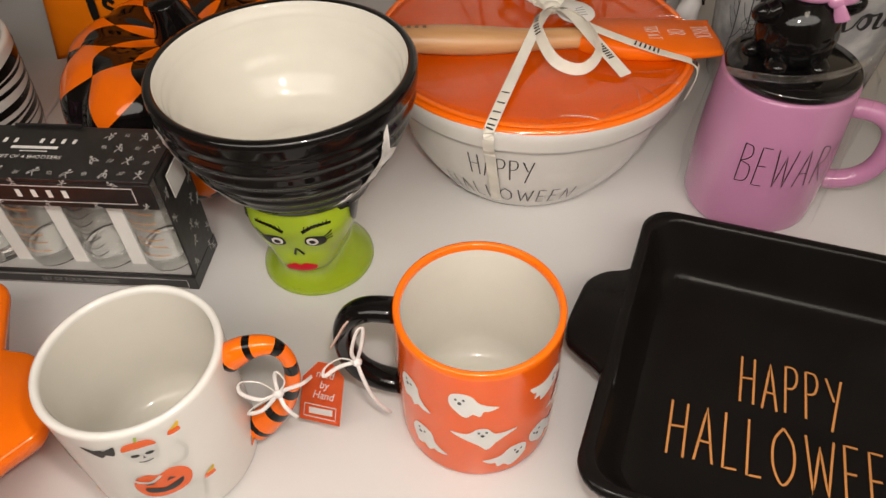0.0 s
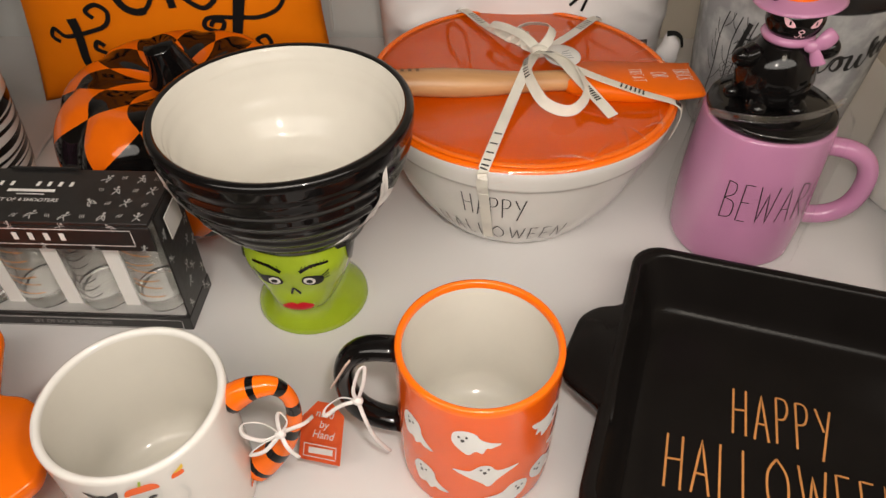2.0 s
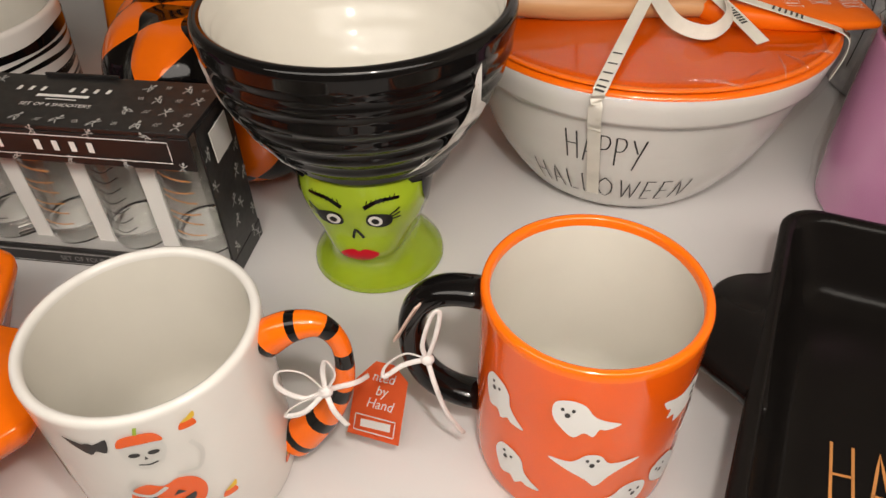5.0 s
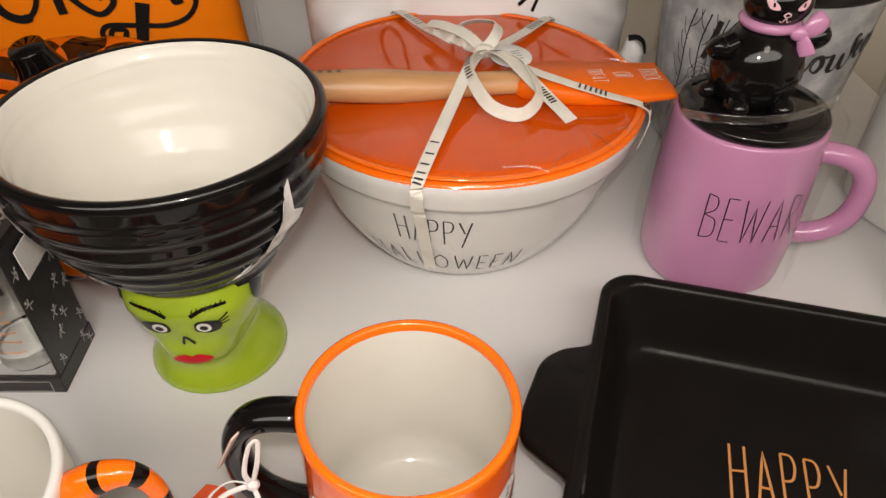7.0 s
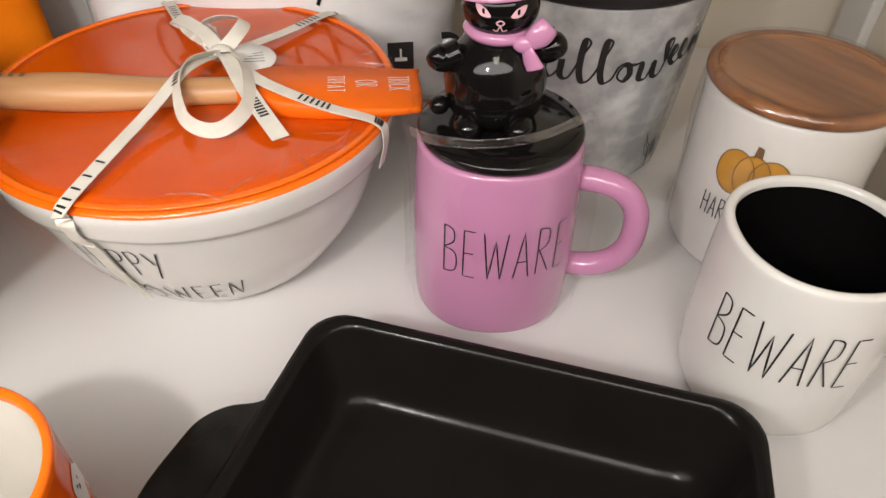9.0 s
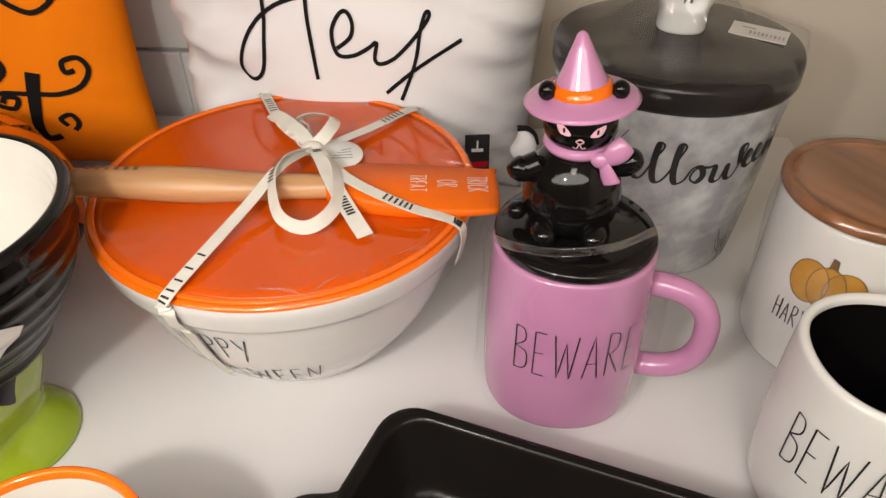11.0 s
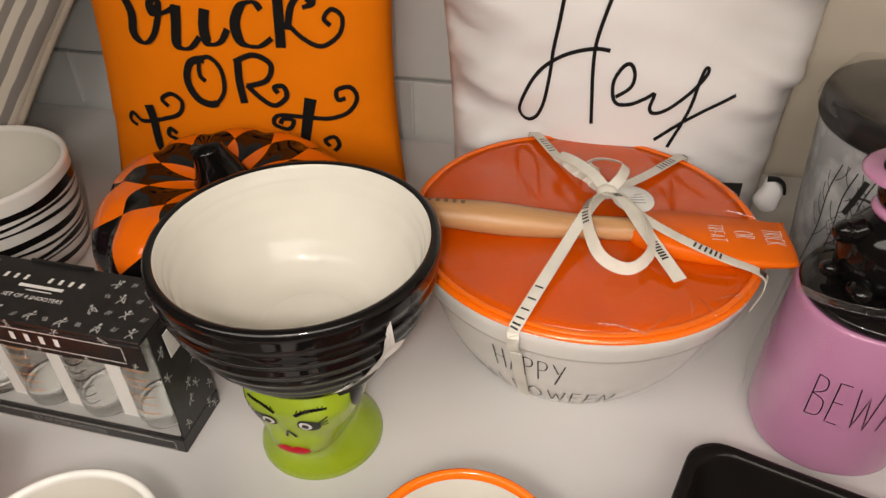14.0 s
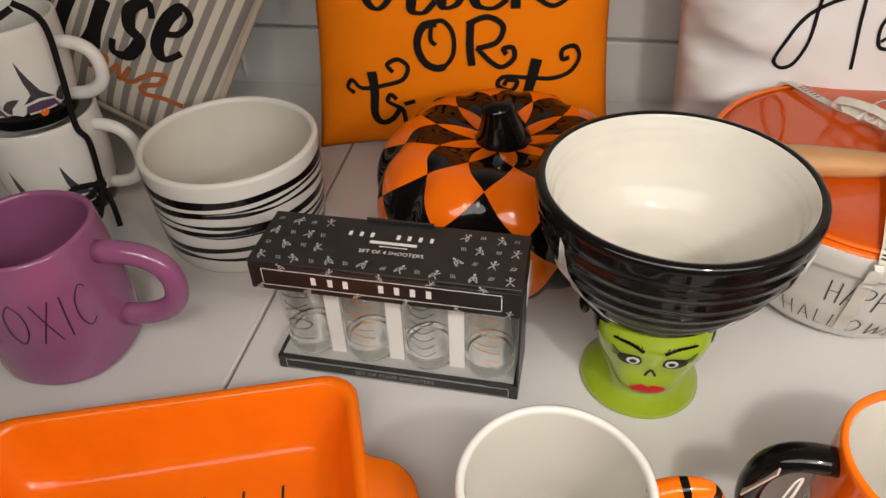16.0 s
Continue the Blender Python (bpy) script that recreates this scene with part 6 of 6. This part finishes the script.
# white pillow
wpil, fr = pillow("white_pillow", pose(0.098, 0.738, 0.0, -5, 0, 3), 0.385, 0.36, 0.17, M_WPILLOW, "puffy white pillow lettered Hey in thin script", 0.036, None, 0.06, 3, 0.22)
bm = bmesh.new()
for pts in ([(-0.054, 0.250), (-0.057, 0.233), (-0.059, 0.215), (-0.062, 0.192), (-0.063, 0.173), (-0.066, 0.148), (-0.071, 0.133), (-0.079, 0.127), (-0.086, 0.131), (-0.087, 0.142), (-0.080, 0.161), (-0.070, 0.175), (-0.056, 0.186), (-0.042, 0.192), (-0.027, 0.195), (-0.016, 0.194)],
            [(-0.015, 0.250), (-0.018, 0.241), (-0.024, 0.220), (-0.028, 0.198), (-0.028, 0.177), (-0.026, 0.153), (-0.024, 0.131)],
            [(-0.007, 0.156), (0.004, 0.165), (0.006, 0.176), (0.002, 0.184), (-0.004, 0.182), (-0.010, 0.170), (-0.009, 0.156), (-0.004, 0.150), (0.007, 0.151), (0.018, 0.157), (0.024, 0.161), (0.022, 0.148), (0.027, 0.144), (0.038, 0.149), (0.051, 0.162), (0.062, 0.175), (0.065, 0.181), (0.062, 0.182), (0.058, 0.170), (0.055, 0.151), (0.050, 0.134), (0.042, 0.114)],
            [(0.030, 0.120), (0.051, 0.137), (0.072, 0.151), (0.091, 0.162)]):
    stroke(bm, [(0.995 * x / (1 - 0.22 * (1 - z / 0.36)), z + 0.009) for x, z in pts], lambda t, d: 0.0034, fr, 0, 4)
part("lettering", bm, M_CLOTHINK, wpil, "thin black script Hey")
tagw = part("fabric_tag", box(0.021, 0.0012, 0.036, 0.0004), M_CARD, wpil, "small black sewn tag", smooth=False, m=pose(0.104, -0.078, 0.054, -4, 0, 6))
bm = bmesh.new()
stroke(bm, [(-0.009, 0.009), (0.009, 0.010)], 0.005, lambda u, v: Vector((u, -0.0011, v)))
part("tag_print", bm, M_RED, tagw, "red bar on the tag")
bm = bmesh.new()
stroke(bm, [(-0.005, 0.0225), (0.005, 0.0225)], 0.003, lambda u, v: Vector((u, -0.0011, v)))
stroke(bm, [(0.0, 0.0225), (0.0, 0.031)], 0.0016, lambda u, v: Vector((u, -0.0011, v)))
part("tag_print", bm, M_WHITEINK, tagw, "pale bars on the tag")
ear = blob((0.011, 0.009, 0.018), (0.146, -0.052, 0.070), 24, 16, lambda c: Vector((c.x * (1 - 0.35 * c.z) + 0.12 * math.sin(5 * c.z), c.y, c.z)))
part("corner", ear, M_WPILLOW, wpil, "gathered white corner")
trim = sweep(spline([(0.138, -0.062, 0.090), (0.146, -0.063, 0.0905), (0.153, -0.062, 0.085), (0.157, -0.059, 0.074)], 6), lambda t: 0.0030 - 0.0018 * t, 8, 0.6)
part("corner_trim", trim, M_BLACKRIB, wpil, "black trim on the corner")

# striped pillow, leaning askew
spil, fr = pillow("striped_pillow", pose(-0.750, 0.665, 0.095, -27, 29, 4), 0.40, 0.40, 0.11, M_SPILLOW, "cream and grey ticking stripe pillow lettered in black", 0.004, (M_CORD, 0.0042), 0.05, 5)
bm = bmesh.new()
heavy = lambda t, d: 0.0068 + 0.0078 * max(0, -d[1])
for pts in ([(-0.060, 0.240), (-0.062, 0.190), (-0.044, 0.172), (-0.026, 0.186), (-0.020, 0.240)], [(-0.018, 0.236), (-0.018, 0.200), (-0.012, 0.174)],
            [(0.048, 0.222), (0.036, 0.240), (0.018, 0.230), (0.024, 0.208), (0.042, 0.192), (0.034, 0.172), (0.014, 0.174), (0.008, 0.190)],
            [(0.066, 0.206), (0.088, 0.208), (0.096, 0.226), (0.080, 0.240), (0.066, 0.222), (0.066, 0.190), (0.082, 0.174), (0.100, 0.184)],
            [(-0.128, 0.300), (-0.128, 0.240), (-0.126, 0.174)], [(-0.090, 0.300), (-0.090, 0.240), (-0.088, 0.174)], [(-0.126, 0.236), (-0.090, 0.240)]):
    stroke(bm, [(0.0927 + 0.74 * (x - 0.028), 0.1025 + 0.88 * (z - 0.206) + 0.245 * (x - 0.028)) for x, z in pts], heavy, fr, 0, 7)
part("lettering", bm, M_CLOTHINK, spil, "bold black letters")
bm = bmesh.new()
stroke(bm, [(0.063 + 0.68 * (x + 0.06), 0.042 + 0.9 * (z - 0.13) + 0.09 * (x + 0.06)) for x, z in ((-0.060, 0.130), (-0.040, 0.150), (-0.034, 0.126), (-0.020, 0.144), (-0.012, 0.128), (-0.002, 0.146), (-0.006, 0.130), (0.008, 0.130), (0.020, 0.140), (0.034, 0.148), (0.052, 0.150), (0.046, 0.138), (0.022, 0.128), (0.030, 0.120), (0.060, 0.122), (0.090, 0.120))], lambda t, d: 0.0052, fr, 0, 7)
part("stitching", bm, M_THREAD, spil, "rust-coloured stitched script")
